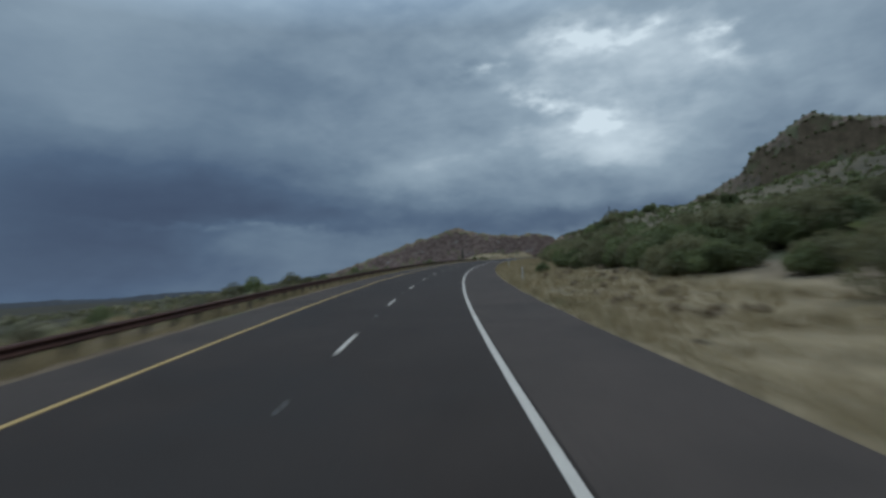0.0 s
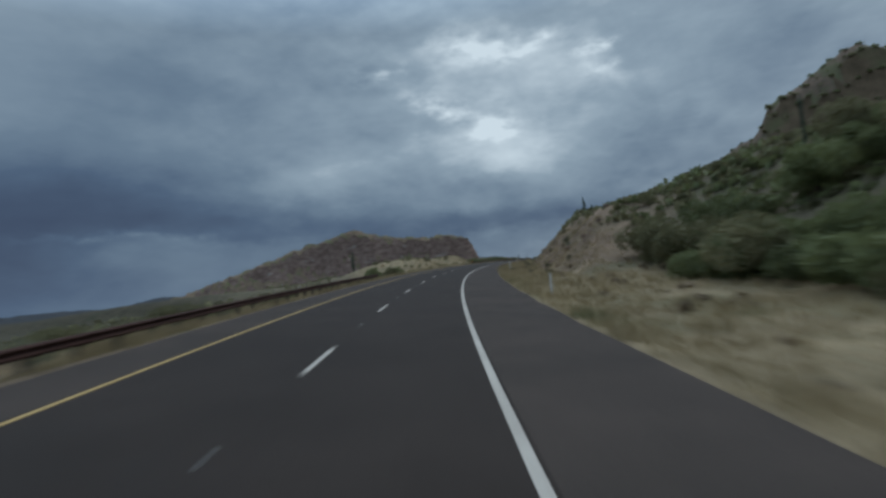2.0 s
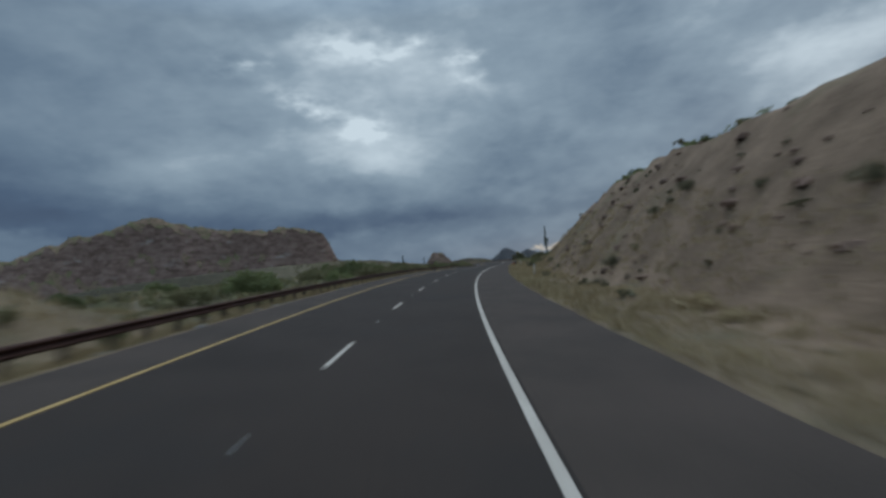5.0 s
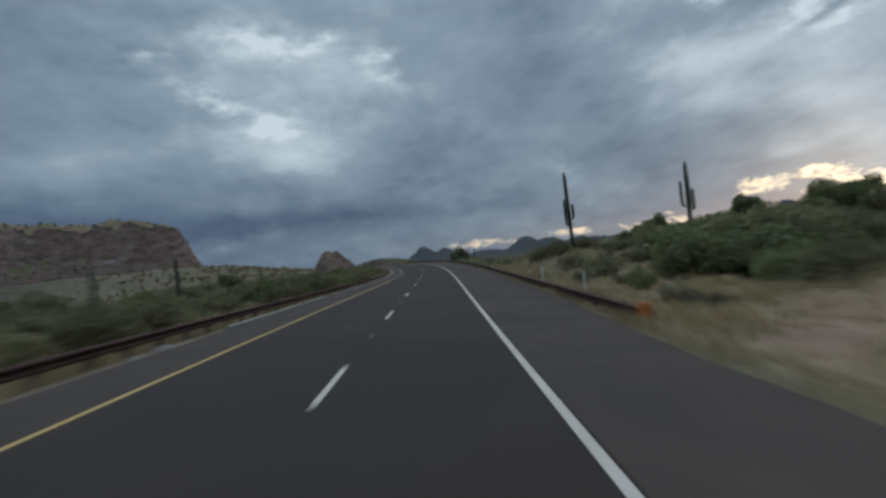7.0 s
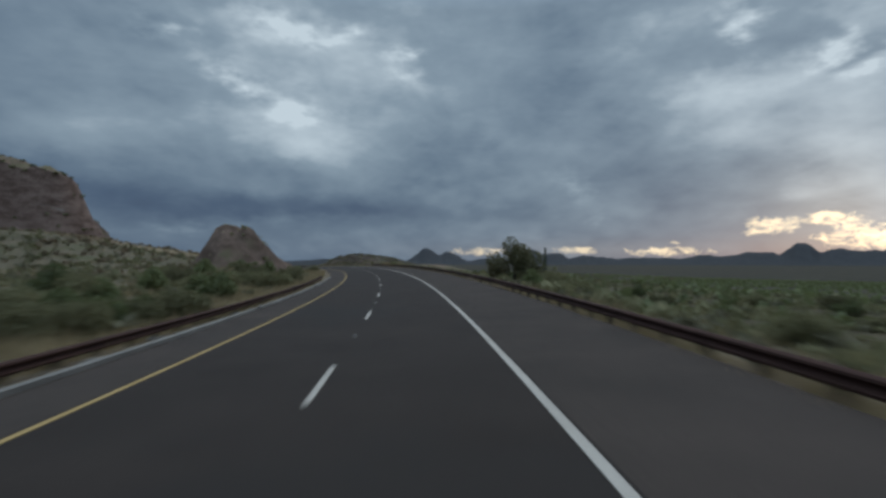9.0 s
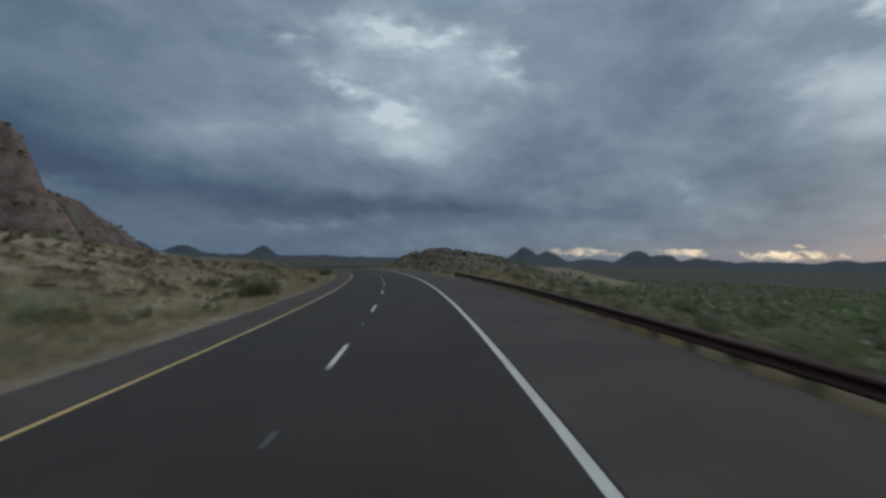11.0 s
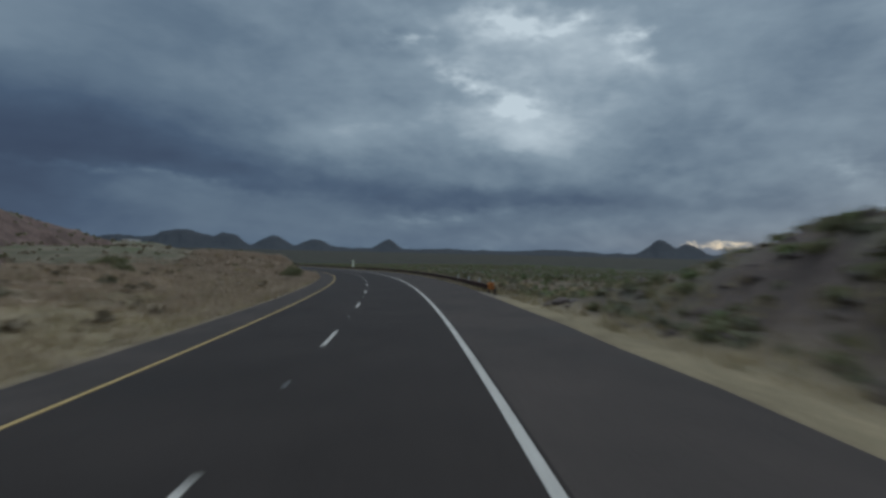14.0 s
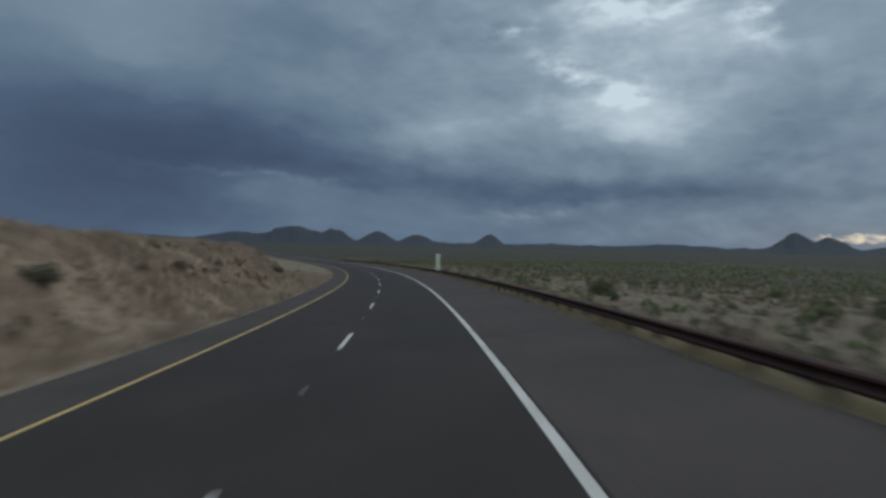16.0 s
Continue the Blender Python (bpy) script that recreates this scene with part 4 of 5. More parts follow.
scatter(palo, 9, 465, 548, -32, -16, 0.45, 0.75)
scatter(palo, 18, 420, 505, -19, -13.6, 0.4, 0.62)
scatter(creo, 26, 450, 565, -25, -12.8, 1.1, 1.8)
scatter(sage, 40, 0, 300, -36, -13, 0.8, 1.4)
scatter(sage, 30, 585, 800, -50, -13, 0.7, 1.3)
scatter(creo, 6, 600, 790, -40, -15, 0.6, 1.0)
scatter(creo, 34, 455, 640, 9, 40, 0.7, 1.3)
scatter(creo, 30, 742, 960, 9, 50, 0.6, 1.1)
scatter(sage, 60, 742, 960, 7, 50, 0.8, 1.6)
scatter(sage, 22, 640, 735, 5, 22, 0.7, 1.2)
scatter(sage, 12, 790, 900, -34, -14, 0.8, 1.4)
scatter(creo, 5, 815, 880, -36, -24, 0.6, 0.9)
scatter(sage, 40, 386, 450, 6, 26, 0.8, 1.4)
for s_, lat_, k_ in ((416, 9.6, 1.0), (63, 8.4, 1.0), (186, -13.4, 1.2), (190, -14.6, 1.3), (196, -13.2, 1.0)):
    plant(creo, s_, lat_, k_)
plant(creo, 706, -13.2, 0.6)
plant(palo, 217, -17.2, 0.6)
plant(palo, 221, -20, 0.5)
plant(creo, 206, -14.6, 1.2)
plant(creo[1:2], 785, -36, 1.3)
plant(creo[1:2], 673.5, -12.0, 1.1)
plant(creo[1:2], 631, -12.4, 0.7)
for s_, lat_, k_ in ((404, 14.2, 1.15), (405.5, 17.2, 1.35), (408, 20.3, 1.3), (402.5, 12.6, 0.85), (410, 23, 1.2), (411, 17, 1.0)):
    plant(palo, s_, lat_, k_, "bushes below the saguaros")
for s_, lat_, k_ in ((418, 31, 0.85), (422, 36, 0.95), (426, 42, 0.9), (409, 28, 0.8)):
    plant(palo, s_, lat_, k_, "bushes below the saguaros")
plant(palo, 378, -33, 1.3)
for s_, lat_, k_ in ((440, -22, 0.72), (446, -15.8, 0.55), (408, -16.4, 0.5), (404, -21.5, 0.7), (432, -18, 0.55), (399, -19.5, 0.55), (453, -20, 0.7), (462, -24, 0.75), (401, -24, 0.7), (421, -19, 0.5)):
    plant(palo, s_, lat_, k_, "tall bushes beyond the left rail")
plant(palo, 372, -28, 1.0)
plant(creo, 687, 15, 0.5)
plant(creo, 678, 17, 0.5)
plant(palo, 349, 21, 0.45)
plant(palo, 346, 22, 0.5)


def saguaro(s, lat, high, arms, seed, lean=0.0, girth=1.0):
    """A ribbed column with upturned arms: (height share, turn, reach, length) each."""
    def column(path, r0):
        verts, faces, ribs = [], [], 22
        for i, (x, y, z, k) in enumerate(path):
            for j in range(ribs):
                a = j * 2 * math.pi / ribs
                r = r0 * k * (1.0 if j % 2 else 0.80)
                verts.append((x + math.cos(a) * r, y + math.sin(a) * r, z))
        for i in range(len(path) - 1):
            for j in range(ribs):
                faces.append((i * ribs + j, i * ribs + (j + 1) % ribs, (i + 1) * ribs + (j + 1) % ribs, (i + 1) * ribs + j))
        faces.append(tuple(range((len(path) - 1) * ribs, len(path) * ribs)))
        return mesh_of("column", np.array(verts) * M, faces, CACTUS, True)

    base = new("saguaro_cactus")
    base.matrix_world = on_ground(s, lat, 0.2, seed * 50.0)
    r0 = (0.10 + 0.015 * high) * girth
    share = ((0, 0.9), (0.2, 1.0), (0.5, 1.08), (0.8, 1.0), (0.93, 0.85), (0.98, 0.55), (1.0, 0.15))
    part("trunk", column([(lean * q * high, 0, q * high, k) for q, k in share], r0), base)
    for at_, turn, reach, length in arms:
        ca, sa = math.cos(turn), math.sin(turn)
        z0 = at_ * high
        path = []
        for q in range(6):
            b_ = q / 5 * math.pi / 2
            path.append((ca * (0.1 + (reach - 0.1) * math.sin(b_)), sa * (0.1 + (reach - 0.1) * math.sin(b_)), z0 + reach * 0.8 * (1 - math.cos(b_)), 0.9))
        top = path[-1]
        for q, k in ((0.5, 1.0), (0.9, 0.9), (0.98, 0.5), (1.0, 0.15)):
            path.append((top[0], top[1], top[2] + length * q, k))
        part("arm", column(path, r0 * 0.72), base)
    return tagged(base, "tall dark green ribbed saguaro cactus with arms" if arms else "tall dark green ribbed saguaro cactus column", "cactus", "saguaro cacti")


saguaro(430.5, 13.3, 9.0, ((0.34, 2.6, 0.5, 2.6), (0.42, 5.6, 0.45, 1.3)), 1, -0.03, 0.85)
saguaro(431, 26.6, 7.6, ((0.30, 2.8, 0.75, 3.2), (0.34, 0.2, 0.8, 2.4), (0.28, 4.4, 0.6, 2.0), (0.38, 5.6, 0.95, 2.0)), 2, -0.03, 1.05)
saguaro(161, 30.4, 13.5 - float(land(161, 30.4)), (), 3, 0.0, 0.75)
saguaro(255, 22.4, 5.2, ((0.4, 2.0, 0.4, 1.6),), 5)
saguaro(262, 22.4, 3.0, (), 6)
saguaro(270, 22.2, 2.6, (), 7)
saguaro(268, 23.4, 2.2, (), 12)
saguaro(229, 22.2, 2.7, ((0.45, 0.6, 0.5, 1.4), (0.3, 3.4, 0.5, 1.0)), 8)
saguaro(246, -36, 6.4, ((0.3, 3.0, 0.8, 2.4), (0.34, 0.2, 0.7, 1.6)), 9)
saguaro(427, -28.0, 5.3, ((0.45, 3.0, 0.45, 1.2),), 10)
saguaro(394, -16.0, 3.7, (), 11, 0.0, 0.7)
mesquite = [bush("mesquite_tree", 71, 5.6, 5.2, 3800, 0.16, OLIVE, "airy olive-brown desert tree beyond the guard rail", "tree")]
plant(mesquite, 520, 9.1, 1.0)
for s_, lat_, k_ in ((514, 9.4, 1.2), (517, 11.5, 1.5), (523, 12, 1.5), (526, 10.4, 1.3), (531, 13, 1.4), (511, 12.5, 1.3)):
    plant(creo, s_, lat_, k_)
saguaro(528, 14.8, 5.3, (), 13, 0.0, 0.8)

for s_, lat_, k_ in ((356, -20, 1.0), (361, -23.5, 1.1), (330, -15.5, 0.75), (377.5, -24, 0.52), (375, -22.8, 0.45), (379, -26, 0.5), (472, -16.6, 0.85), (476, -19, 0.8), (483, -16.6, 0.8), (513, -17, 0.7), (548, -58, 1.2)):
    plant(palo[:2], s_, lat_, k_, "tall bushes beyond the left rail")
for s_, lat_, k_ in ((664, -12.2, 0.9), (603, -12.6, 1.1), (607, -13.6, 0.9), (798, -14.6, 1.5)):
    plant(creo, s_, lat_, k_)


# ---------- box truck on the track below the mesa ----------
def block(name, size, centre, mat, parent, bevel=0.03, label="", taper=1.0):
    """A bevelled box part; taper narrows its top from front to back."""
    bm_ = bmesh.new()
    bmesh.ops.create_cube(bm_, size=1.0)
    for q in bm_.verts:
        k_ = taper if q.co.z > 0 else 1.0
        q.co = Vector((q.co.x * size[0], q.co.y * size[1] * k_, q.co.z * size[2])) + Vector(centre)
    bmesh.ops.bevel(bm_, geom=list(bm_.edges), offset=bevel, segments=2, affect="EDGES")
    return part(name, bm_mesh(name, bm_, mat), parent, label)


TRUCK_WHITE = material("white_truck_panels", (0.60, 0.60, 0.58), (0.70, 0.70, 0.68), -1.2, 0.45, 0.03, 10, (0.55, 0.53, 0.49), third_at=0.66)
GLASS = material("dark_window_glass", (0.015, 0.017, 0.018), (0.022, 0.024, 0.025), -0.8, 0.08, 0.0, 6)
TYRE = material("worn_tyre_rubber", (0.020, 0.020, 0.020), (0.035, 0.034, 0.032), -0.3, 0.9, 0.2, 14)
truck = new("box_truck")
truck.matrix_world = on_ground(384, -28.2, 0.15, 27.0)
block("cargo_box", (2.2, 3.6, 1.9), (0, -0.1, 1.95), TRUCK_WHITE, truck, 0.05, "plain white panelled cargo box")
cab = block("cab", (2.1, 1.7, 1.75), (0, -2.85, 1.45), TRUCK_WHITE, truck, 0.12, "white cab", 0.86)
block("windscreen", (1.75, 0.05, 0.62), (0, -3.66, 1.85), GLASS, cab, 0.02, "dark windscreen")
block("bumper", (2.15, 0.2, 0.3), (0, -3.75, 0.6), BLACK, truck, 0.04, "dark bumper")
block("chassis", (0.9, 5.3, 0.25), (0, -0.9, 0.75), BLACK, truck, 0.03, "dark chassis rails")
for x_ in (-0.92, 0.92):
    block("side_window", (0.05, 0.8, 0.5), (x_ * 1.13, -2.9, 1.9), GLASS, cab, 0.02, "dark side window")
    for y_ in (-2.7, 0.9):
        bm = bmesh.new()
        bmesh.ops.create_cone(bm, cap_ends=True, segments=20, radius1=0.45, radius2=0.45, depth=0.3, matrix=Matrix.Translation((x_, y_, 0.45)) @ Matrix.Rotation(math.pi / 2, 4, "Y"))
        bmesh.ops.bevel(bm, geom=[e for e in bm.edges if len(e.link_faces) == 2 and e.calc_face_angle() > 1.0], offset=0.05, segments=2, affect="EDGES")
        wheel = part("wheel", bm_mesh("wheel", bm, TYRE), truck, "black tyre")
        bm = bmesh.new()
        bmesh.ops.create_cone(bm, cap_ends=True, segments=16, radius1=0.24, radius2=0.2, depth=0.34, matrix=Matrix.Translation((x_, y_, 0.45)) @ Matrix.Rotation(math.pi / 2, 4, "Y"))
        part("rim", bm_mesh("rim", bm, PLASTIC), wheel, "pale steel rim")
tagged(truck, "white box truck with dark glass behind green bushes", "truck")

# small white hut on the knoll beyond the bank
hut = new("hut")
hut.matrix_world = on_ground(884, -57.6, 0.1, 30.0)
block("wall", (4.2, 3.0, 2.2), (0, 0, 1.1), TRUCK_WHITE, hut, 0.03, "white boarded walls")
bm = bmesh.new()
eaves = [bm.verts.new((x_, y_, z_)) for x_ in (-2.35, 2.35) for y_, z_ in ((-1.75, 2.15), (0, 3.1), (1.75, 2.15), (1.75, 2.05), (-1.75, 2.05))]
for f_ in ((0, 1, 6, 5), (1, 2, 7, 6), (2, 3, 8, 7), (3, 4, 9, 8), (4, 0, 5, 9), (4, 3, 2, 1, 0), (5, 6, 7, 8, 9)):
    bm.faces.new([eaves[q] for q in f_])
part("roof", bm_mesh("roof", bm, CONCRETE), hut, "pale low-pitched roof")
block("door", (0.9, 0.06, 1.9), (0.6, -1.52, 0.95), POST, hut, 0.01, "brown door")
block("window", (0.8, 0.06, 0.7), (-0.9, -1.52, 1.35), GLASS, hut, 0.01, "dark window pane")
tagged(hut, "small white hut with a pale roof on a grassy knoll", "hut")

# tall reflective marker board beyond the bend
SHEET = material("pale_yellow_reflective_sheet", (0.82, 0.80, 0.55), (0.88, 0.86, 0.66), -0.4, 0.35, 0.03, 8)
marker = new("marker_board")
marker.matrix_world = at(891, 6.6, -0.4)
bm = bmesh.new()
bmesh.ops.create_cube(bm, size=1.0)
for q in bm.verts:
    q.co = Vector((q.co.x * 0.72, q.co.y * 0.04, q.co.z * 2.6 + 1.85))
bmesh.ops.bevel(bm, geom=list(bm.edges), offset=0.015, segments=1, affect="EDGES")
part("board", bm_mesh("board", bm, SHEET), marker)
for off in (-0.22, 0.22):
    bm = bmesh.new()
    bmesh.ops.create_cube(bm, size=1.0)
    for q in bm.verts:
        q.co = Vector((q.co.x * 0.06 + off, q.co.y * 0.05 + 0.05, q.co.z * 3.4 + 1.4))
    part("post", bm_mesh("marker_post", bm, POST), marker, "thin dark upright")
tagged(marker, "tall narrow pale yellow reflective marker board on posts", "road sign")


# ---------- grass and scrub ----------
def spots(count, s0, s1, lat0, lat1, seed, near=0.0):
    """Random ground points of a stretch (highway metres); near > 1 crowds them towards the road."""
    g = np.random.default_rng(seed)
    s = s0 + g.random(count) * (s1 - s0)
    u = g.random(count) ** (near or 1.0)
    lat = lat0 + u * (lat1 - lat0)
    return ground_point(s, lat), g


def grass(name, label, count, s0, s1, lat0, lat1, seed, mat, tall=0.42, blades=7, near=1.4):
    """Tufts of bent blades."""
    p, g = spots(count, s0, s1, lat0, lat1, seed, near)
    clump = 0.35 + 0.9 * np.clip(0.5 + wobble(p[:, 0], p[:, 1], 4.0, 8.0), 0, 1.2)
    n_ = count * blades
    c = np.repeat(p, blades, 0) + np.column_stack([g.normal(size=(n_, 2)) * 0.14, np.full(n_, -0.03)])
    h = np.repeat(clump, blades) * tall * (0.5 + 0.8 * g.random(n_))
    a = g.random(n_) * 2 * math.pi
    side = np.column_stack([np.cos(a), np.sin(a), np.zeros(n_)]) * (0.010 + 0.020 * g.random(n_))[:, None]
    tip = np.column_stack([g.normal(size=(n_, 2)) * 0.30 * h[:, None], h])
    v = np.stack([c - side, c + side, c + tip], 1).reshape(-1, 3)
    f = np.arange(n_ * 3).reshape(-1, 3)
    return tagged(part(name, mesh_of(name, v * M, f.tolist(), mat)), label, "grass", kind="stuff")


def scrub(name, label, count, s0, s1, lat0, lat1, seed, mat, size=0.8, leaves=13, near=1.3, points=None):
    """Low shrubs too many to count, each a clump of leaf sprays."""
    if points is None:
        p, g = spots(count, s0, s1, lat0, lat1, seed, near)
    else:
        p, g = points, np.random.default_rng(seed)
        count = len(p)
    big_ = size * (0.45 + g.random(count) ** 1.6)
    n_ = count * leaves
    r = np.repeat(big_, leaves)
    d = g.normal(size=(n_, 3))
    d /= np.linalg.norm(d, axis=1)[:, None]
    d[:, 2] = np.abs(d[:, 2])
    c = np.repeat(p, leaves, 0) + d * (r * (0.35 + 0.5 * g.random(n_)))[:, None] * np.array((1.0, 1.0, 0.85))
    a = g.normal(size=(n_, 3))
    a /= np.linalg.norm(a, axis=1)[:, None]
    b_ = np.cross(a, g.normal(size=(n_, 3)))
    b_ /= np.linalg.norm(b_, axis=1)[:, None]
    l_ = (r * 0.42)[:, None]
    w_ = (r * 0.24)[:, None]
    v = np.stack([c - a * l_, c - b_ * w_, c + a * l_, c + b_ * w_], 1).reshape(-1, 3)
    f = np.arange(n_ * 4).reshape(-1, 4)
    return tagged(part(name, mesh_of(name, v * M, f.tolist(), mat)), label, "scrub", kind="stuff")


grass("verge_grass", "dry straw-coloured grass along the verge", 26000, -15, 400, 3.7, 15, 61, STRAW)
grass("verge_grass", "dry straw-coloured grass along the verge", 5000, 400, 745, 4.6, 9, 62, STRAW, 0.4)
grass("verge_grass", "dry grass between the valley scrub", 3500, 446, 640, 6.0, 45, 70, STRAW, 0.5, 7, 1.3)
grass("verge_grass", "tall golden grass at the end of the rail", 900, 600, 636, 6.0, 12, 76, STRAW, 0.5, 8, 1.0)
grass("verge_grass", "dry grass below the mesa", 14000, 296, 620, -70, -11, 100, STRAW, 0.55, 7, 1.0)
grass("verge_grass", "dry grass over the mound with cacti", 7000, 384, 452, 5.0, 30, 69, STRAW, 0.5, 7, 1.2)
grass("verge_grass", "dry straw-coloured grass along the verge", 12000, -15, 300, -22, -10.2, 63, STRAW, 0.40, 7, 0.7)
grass("verge_grass", "dry straw-coloured grass along the verge", 9000, 300, 590, -20, -10.9, 64, STRAW, 0.40, 7, 0.7)
grass("verge_grass", "tall golden grass between the bushes behind the rail", 5000, 400, 590, -26, -11.6, 131, STRAW, 0.7, 8, 1.0)
grass("verge_grass", "pinkish dry grass along the verge", 12000, 590, 790, -44, -10.2, 65, DRY, 0.40, 7, 0.7)
grass("verge_grass", "straw-coloured grass along the verge", 18000, 590, 790, -44, -10.2, 127, STRAW, 0.42, 7, 0.7)
grass("verge_grass", "pinkish dry stalks over the bank", 34000, 780, 905, -34, -10.2, 67, DRY, 0.55, 10, 0.9)
grass("verge_grass", "tall straw-coloured grass before the bank", 14000, 735, 812, -46, -10.4, 125, DRY, 0.55, 8, 0.9)
grass("verge_grass", "pale grass clumps on the stony plain", 6500, 745, 1010, 5.5, 60, 126, DRY, 0.6, 16, 1.3)
grass("verge_grass", "pale grass over the near flank of the knob", 1100, 640, 672, 9, 24, 128, STRAW, 0.45, 8, 1.0)
grass("verge_grass", "dry grass in patches on the knob", 1500, 640, 740, 6, 26, 68, STRAW, 0.45)
grass("verge_grass", "dry straw-coloured grass under the guard rail", 4000, 742, 980, 3.7, 8, 66, STRAW, 0.35)
grass("verge_grass", "pale tufts at the foot of the guard rail", 420, 390, 622, 3.75, 4.1, 118, DRY, 0.30, 9, 1.0)
grass("verge_grass", "pale tufts at the foot of the guard rail", 700, 742, 1000, 3.75, 4.1, 119, DRY, 0.30, 9, 1.0)
grass("verge_grass", "dry grass under the guard rail", 5000, 388, 640, 4.2, 5.4, 104, STRAW, 0.42, 7, 1.0)
grass("verge_grass", "dry grass under the guard rail", 5200, 742, 1000, 4.2, 5.4, 105, STRAW, 0.42, 7, 1.0)
grass("verge_grass", "dry grass under the guard rail", 6500, -15, 545, -11.8, -10.7, 106, STRAW, 0.42, 7, 1.0)
scrub("roadside_scrub", "dark green scrub over the valley floor", 1200, 446, 660, 8, 110, 71, LEAF, 0.9)
scrub("roadside_scrub", "olive scrub over the valley floor", 3400, 446, 660, 7, 110, 98, OLIVE, 0.8)
scrub("roadside_scrub", "grey-green scrub over the valley floor", 1600, 446, 660, 6, 80, 72, SAGE, 0.7)
scrub("roadside_scrub", "dark green scrub on the stony plain", 1600, 742, 1200, 8, 130, 73, LEAF, 0.7)
scrub("roadside_scrub", "brown scrub on the stony plain", 3000, 742, 1200, 6, 130, 99, BROWN, 0.55)
scrub("roadside_scrub", "olive scrub over the open plain", 6000, 700, 1230, 30, 330, 112, OLIVE, 1.0, 9, 1.0)
scrub("roadside_scrub", "brown scrub over the open plain", 4500, 700, 1230, 30, 330, 113, BROWN, 0.9, 9, 1.0)
scrub("roadside_scrub", "dark scrub over the valley", 7000, 440, 742, 40, 330, 114, LEAF, 1.3, 9, 1.0)
scrub("roadside_scrub", "far scrub on the plain", 4500, 560, 1230, 90, 420, 87, LEAF, 1.3, 8, 1.0)
scrub("roadside_scrub", "far scrub on the plain", 2500, 420, 1230, -420, -90, 88, SAGE, 1.2, 8, 1.0)
scrub("roadside_scrub", "grey-green scrub on the stony plain", 3200, 742, 1200, 6, 110, 74, SAGE, 0.6)
scrub("roadside_scrub", "grey-green scrub on falling ground", 2400, -20, 200, -120, -13, 75, SAGE, 0.8, 13, 0.7)
scrub("roadside_scrub", "olive scrub on falling ground", 2200, -20, 220, -140, -13, 117, OLIVE, 0.8, 13, 0.8)
scrub("roadside_scrub", "grey-green scrub below the mesa", 2600, 290, 590, -110, -13, 76, SAGE, 0.7, 13, 0.7)
scrub("roadside_scrub", "brown scrub on the slope below the stony hill", 700, 520, 660, -95, -18, 120, BROWN, 0.8, 13, 1.0)
scrub("roadside_scrub", "olive scrub below the mesa", 2600, 290, 590, -110, -14, 77, OLIVE, 0.9, 13, 0.7)
scrub("roadside_scrub", "brown scrub in the grass", 3200, 585, 920, -120, -14, 78, BROWN, 0.6, 13, 0.8)
scrub("roadside_scrub", "olive scrub in the grass", 320, 600, 920, -130, -22, 121, OLIVE, 0.65, 13, 0.8)
scrub("roadside_scrub", "low straw scrub in the verge grass", 160, -10, 170, 6.5, 15, 129, BROWN, 0.38, 20, 1.0)
scrub("roadside_scrub", "low olive scrub on the pale mound", 260, 212, 300, -30, -12, 130, OLIVE, 0.5, 16, 1.0)
scrub("roadside_scrub", "dark scrub on the hillside", 3600, -10, 250, 24, 110, 79, LEAF, 1.0)
scrub("roadside_scrub", "olive scrub on the hillside", 4200, -10, 250, 22, 110, 89, OLIVE, 0.8)
scrub("roadside_scrub", "olive scrub over the mound with cacti", 700, 384, 452, 16, 85, 102, OLIVE, 0.8)
scrub("roadside_scrub", "green scrub over the mound with cacti", 500, 384, 452, 18, 85, 103, LEAF, 0.9)
scrub("roadside_scrub", "olive scrub above the cut", 800, 160, 262, 15, 34, 115, OLIVE, 0.8, 13, 1.0)
scrub("roadside_scrub", "green scrub above the cut", 420, 160, 262, 17, 34, 116, LEAF, 0.8, 13, 1.0)
scrub("roadside_scrub", "dark scrub above the cut", 1000, 165, 400, 20, 90, 80, LEAF, 0.9)
scrub("roadside_scrub", "sparse scrub on the cut slope", 150, 165, 385, 7, 20, 81, SAGE, 0.5)
scrub("roadside_scrub", "grey-green scrub on the rocky knob", 700, 640, 742, 6, 30, 82, SAGE, 0.38, 30)
scrub("roadside_scrub", "dark green scrub between the knob's rocks", 320, 636, 742, 6.5, 34, 108, LEAF, 0.36, 30)
scrub("roadside_scrub", "olive scrub between the knob's rocks", 900, 636, 742, 6, 30, 109, OLIVE, 0.40, 30)
grass("verge_grass", "straw-coloured grass on the mounds behind the rail", 1800, 598, 640, 5.2, 13, 110, STRAW, 0.5, 8, 1.0)
scrub("roadside_scrub", "green scrub along the dry grass", 70, 575, 720, -20, -11.5, 111, OLIVE, 0.6, 13, 1.0)
scrub("roadside_scrub", "sparse dry scrub on the bank", 420, 796, 900, -36, -12, 83, BROWN, 0.45)


def over_hill(ob, count, seed, east=-1e9):
    """Random points over a hill's sheet."""
    g = np.random.default_rng(seed)
    sheets = []
    for piece in ob.children:
        co = np.empty(len(piece.data.vertices) * 3)
        piece.data.vertices.foreach_get("co", co)
        sheets.append(co.reshape(-1, 3) / M)
    co = np.concatenate(sheets)
    co = co[co[:, 2] > np.percentile(co[:, 2], 30)]
    co = co[co[:, 0] > east]
    p = co[g.integers(len(co), size=count)]
    return p + np.column_stack([g.normal(size=(count, 2)) * 0.35, np.full(count, -0.3)])


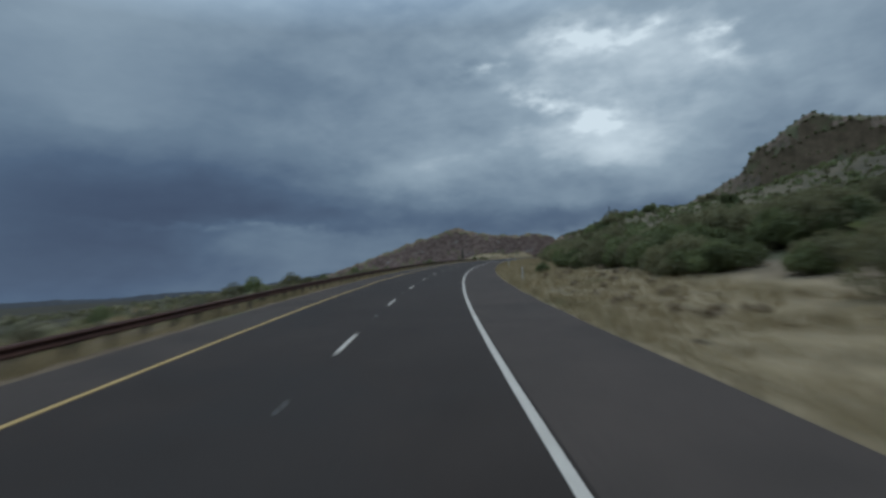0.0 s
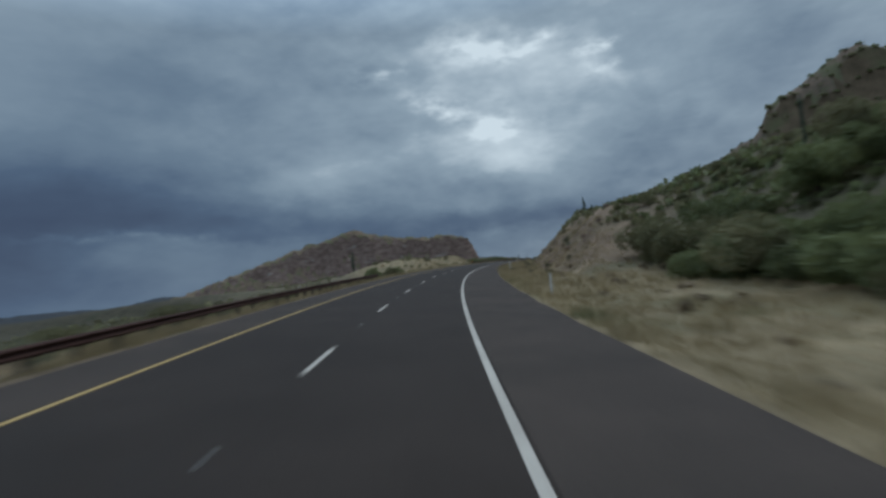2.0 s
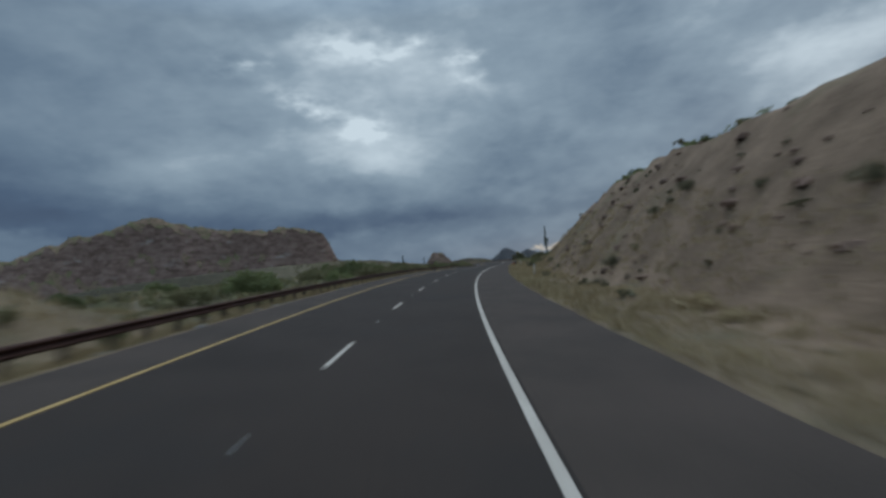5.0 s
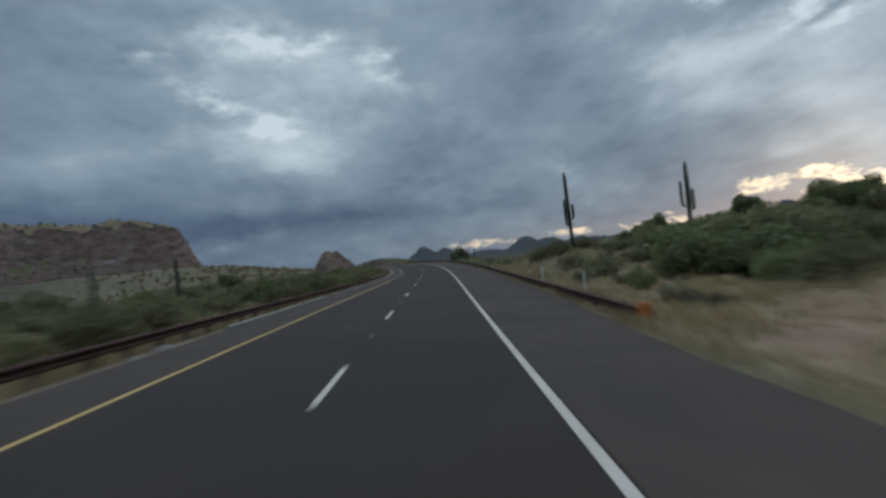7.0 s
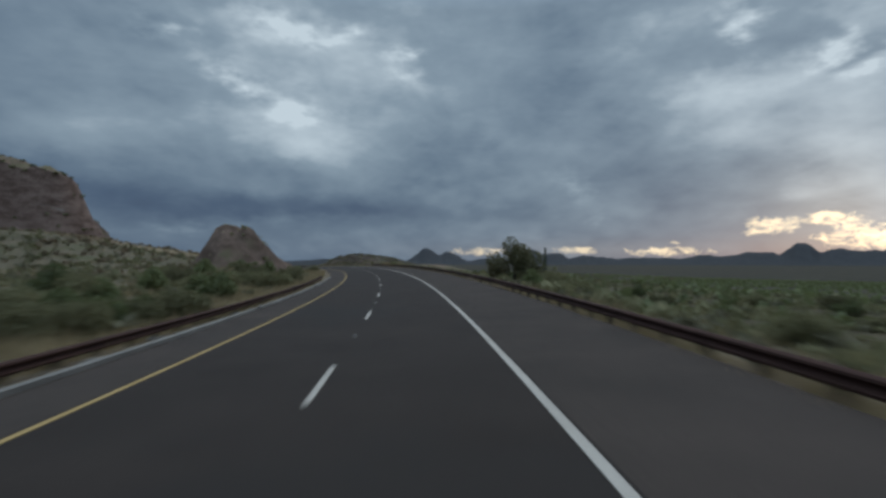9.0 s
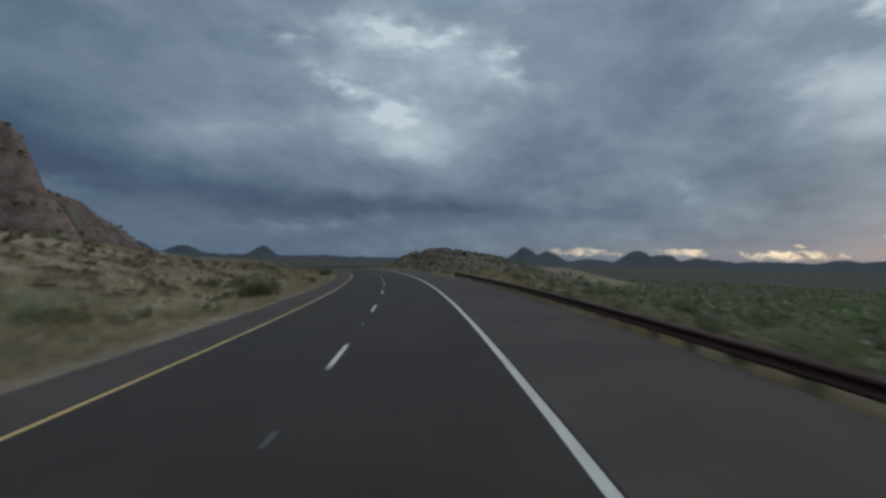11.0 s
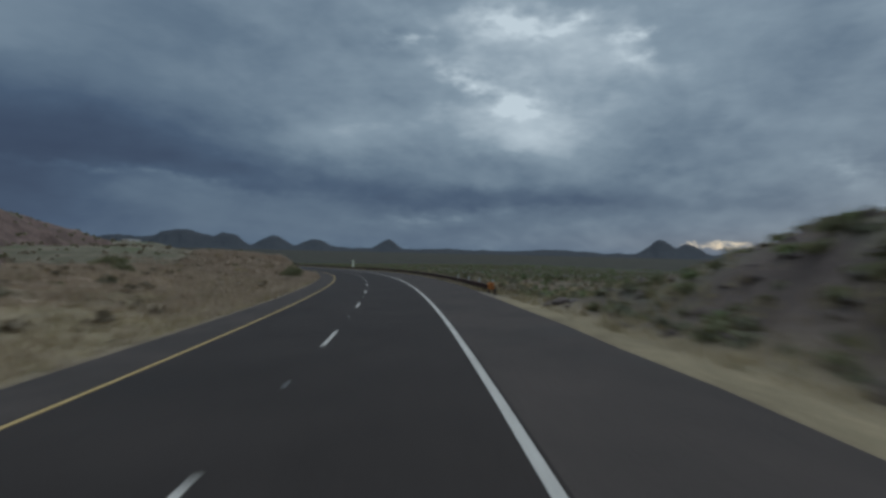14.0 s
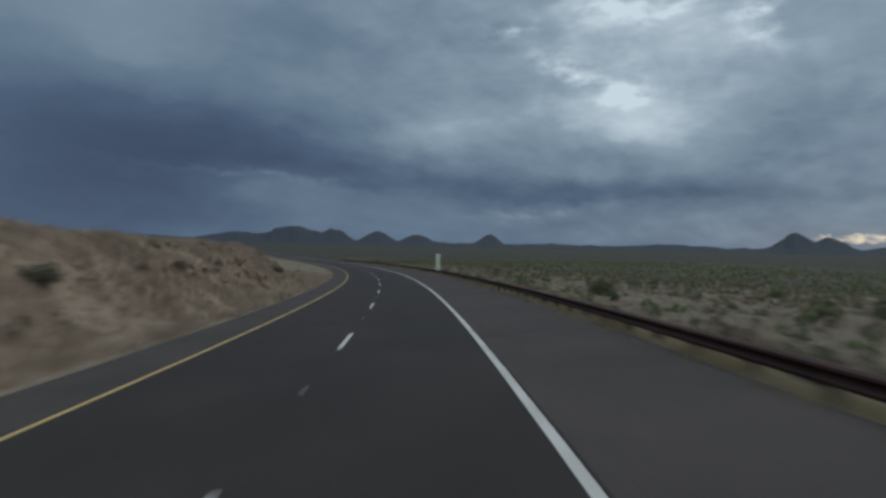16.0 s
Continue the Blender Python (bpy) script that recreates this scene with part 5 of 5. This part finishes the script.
scrub("hill_scrub", "green scrub on the end of the mesa", 0, 0, 0, 0, 0, 107, LEAF, 0.9, 10, points=over_hill(mesa, 1300, 11, -390))
scrub("hill_scrub", "dark scrub dotted over the mesa", 0, 0, 0, 0, 0, 84, OLIVE, 0.8, 9, points=over_hill(mesa, 6500, 1))
scrub("hill_scrub", "scrub dotted over the pointed rock hill", 0, 0, 0, 0, 0, 101, OLIVE, 0.6, 11, points=over_hill(cone, 520, 9))
scrub("hill_scrub", "dark scrub dotted over the stony slope", 0, 0, 0, 0, 0, 86, OLIVE, 0.7, 9, points=over_hill(tail, 4000, 3))
scrub("hill_scrub", "olive scrub dotted over the butte", 0, 0, 0, 0, 0, 90, OLIVE, 0.85, 9, points=over_hill(butte, 7000, 7))
scrub("hill_scrub", "dark scrub dotted over the butte", 0, 0, 0, 0, 0, 85, LEAF, 0.85, 9, points=over_hill(butte, 8000, 2))


def stones(name, label, count, s0, s1, lat0, lat1, seed, mat, size, near=1.0):
    """Broken ledges and loose stones set into a slope."""
    p, g = spots(count, s0, s1, lat0, lat1, seed, near)
    verts, faces = [], []
    for q in p:
        k = size * (0.35 + g.random() ** 2)
        a = g.random() * 2 * math.pi
        i = len(verts)
        for z, r in ((-0.5, 1.0), (0.12, 1.0), (0.42, 0.62)):
            for j in range(6):
                b_ = j * math.pi / 3
                x, y = math.cos(b_) * r * k * (0.7 + 0.6 * g.random()) * 1.7, math.sin(b_) * r * k * (0.7 + 0.6 * g.random())
                verts.append((q[0] + x * math.cos(a) - y * math.sin(a), q[1] + x * math.sin(a) + y * math.cos(a), q[2] + z * k * (0.7 + 0.5 * g.random())))
        for j in range(2):
            for m_ in range(6):
                faces.append((i + j * 6 + m_, i + j * 6 + (m_ + 1) % 6, i + j * 6 + 6 + (m_ + 1) % 6, i + j * 6 + 6 + m_))
        faces.append(tuple(range(i + 12, i + 18)))
    return tagged(part(name, mesh_of(name, np.array(verts) * M, faces, mat)), label, "stones", kind="stuff")


def boulders(name, label, count, s0, s1, lat0, lat1, seed, mat, size):
    """Rounded, angular-edged rocks half sunk in a slope."""
    p, g = spots(count, s0, s1, lat0, lat1, seed, 1.0)
    bm_ = bmesh.new()
    bmesh.ops.create_icosphere(bm_, subdivisions=2, radius=1.0)
    ball = np.array([q.co for q in bm_.verts])
    tris = np.array([[q.index for q in f_.verts] for f_ in bm_.faces])
    bm_.free()
    verts, faces = [], []
    for i, q in enumerate(p):
        k = size * (0.35 + 1.2 * g.random() ** 2)
        lump = 1 + 0.22 * np.sin(ball @ (g.normal(size=3) * 2.6) + g.random() * 6) + 0.10 * np.sin(ball @ (g.normal(size=3) * 5.0))
        a = g.random() * math.pi
        v_ = ball * lump[:, None] * np.array((1.3, 0.9, 0.75)) * k
        v_ = v_ @ np.array(((math.cos(a), math.sin(a), 0), (-math.sin(a), math.cos(a), 0), (0, 0, 1)))
        verts.append(v_ + q - np.array((0, 0, 0.25 * k)))
        faces.append(tris + i * len(ball))
    me = mesh_of(name, np.concatenate(verts) * M, np.concatenate(faces).tolist(), mat)
    return tagged(part(name, me), label, "stones", kind="stuff")


PALE_ROCK = material("pale_pinkish_rock", (0.105, 0.080, 0.067), (0.205, 0.156, 0.132), 0.9, 0.92, 0.7, 10, (0.11, 0.095, 0.070), third_at=0.55)
boulders("slope_stones", "pale pinkish rocks set in the knob", 170, 646, 738, 5.4, 17, 122, PALE_ROCK, 0.24)
boulders("slope_stones", "dark rocks set in the knob", 320, 646, 738, 5.4, 18, 123, KNOB, 0.32)
boulders("slope_stones", "red-brown rocks in the cut slope", 160, 168, 380, 9, 18, 124, RED, 0.28)
stones("slope_stones", "broken brown rock ledges in the cut slope", 260, 168, 386, 9, 19, 91, CUT, 0.30)
stones("slope_stones", "dark broken rock on the knob", 340, 642, 736, 5.2, 16, 93, KNOB, 0.16)
stones("slope_stones", "loose stones on the roadside plain", 700, 742, 980, 6, 40, 94, EARTH, 0.22, 1.5)
stones("slope_stones", "loose stones in the dry grass", 500, 585, 880, -40, -11, 95, EARTH, 0.25)
stones("slope_stones", "pale stones along the foot of the rail", 90, 275, 545, -10.9, -10.1, 96, CONCRETE, 0.16)
stones("slope_stones", "small stones along the shoulder edge", 260, -10, 380, 3.6, 7.5, 97, EARTH, 0.14)
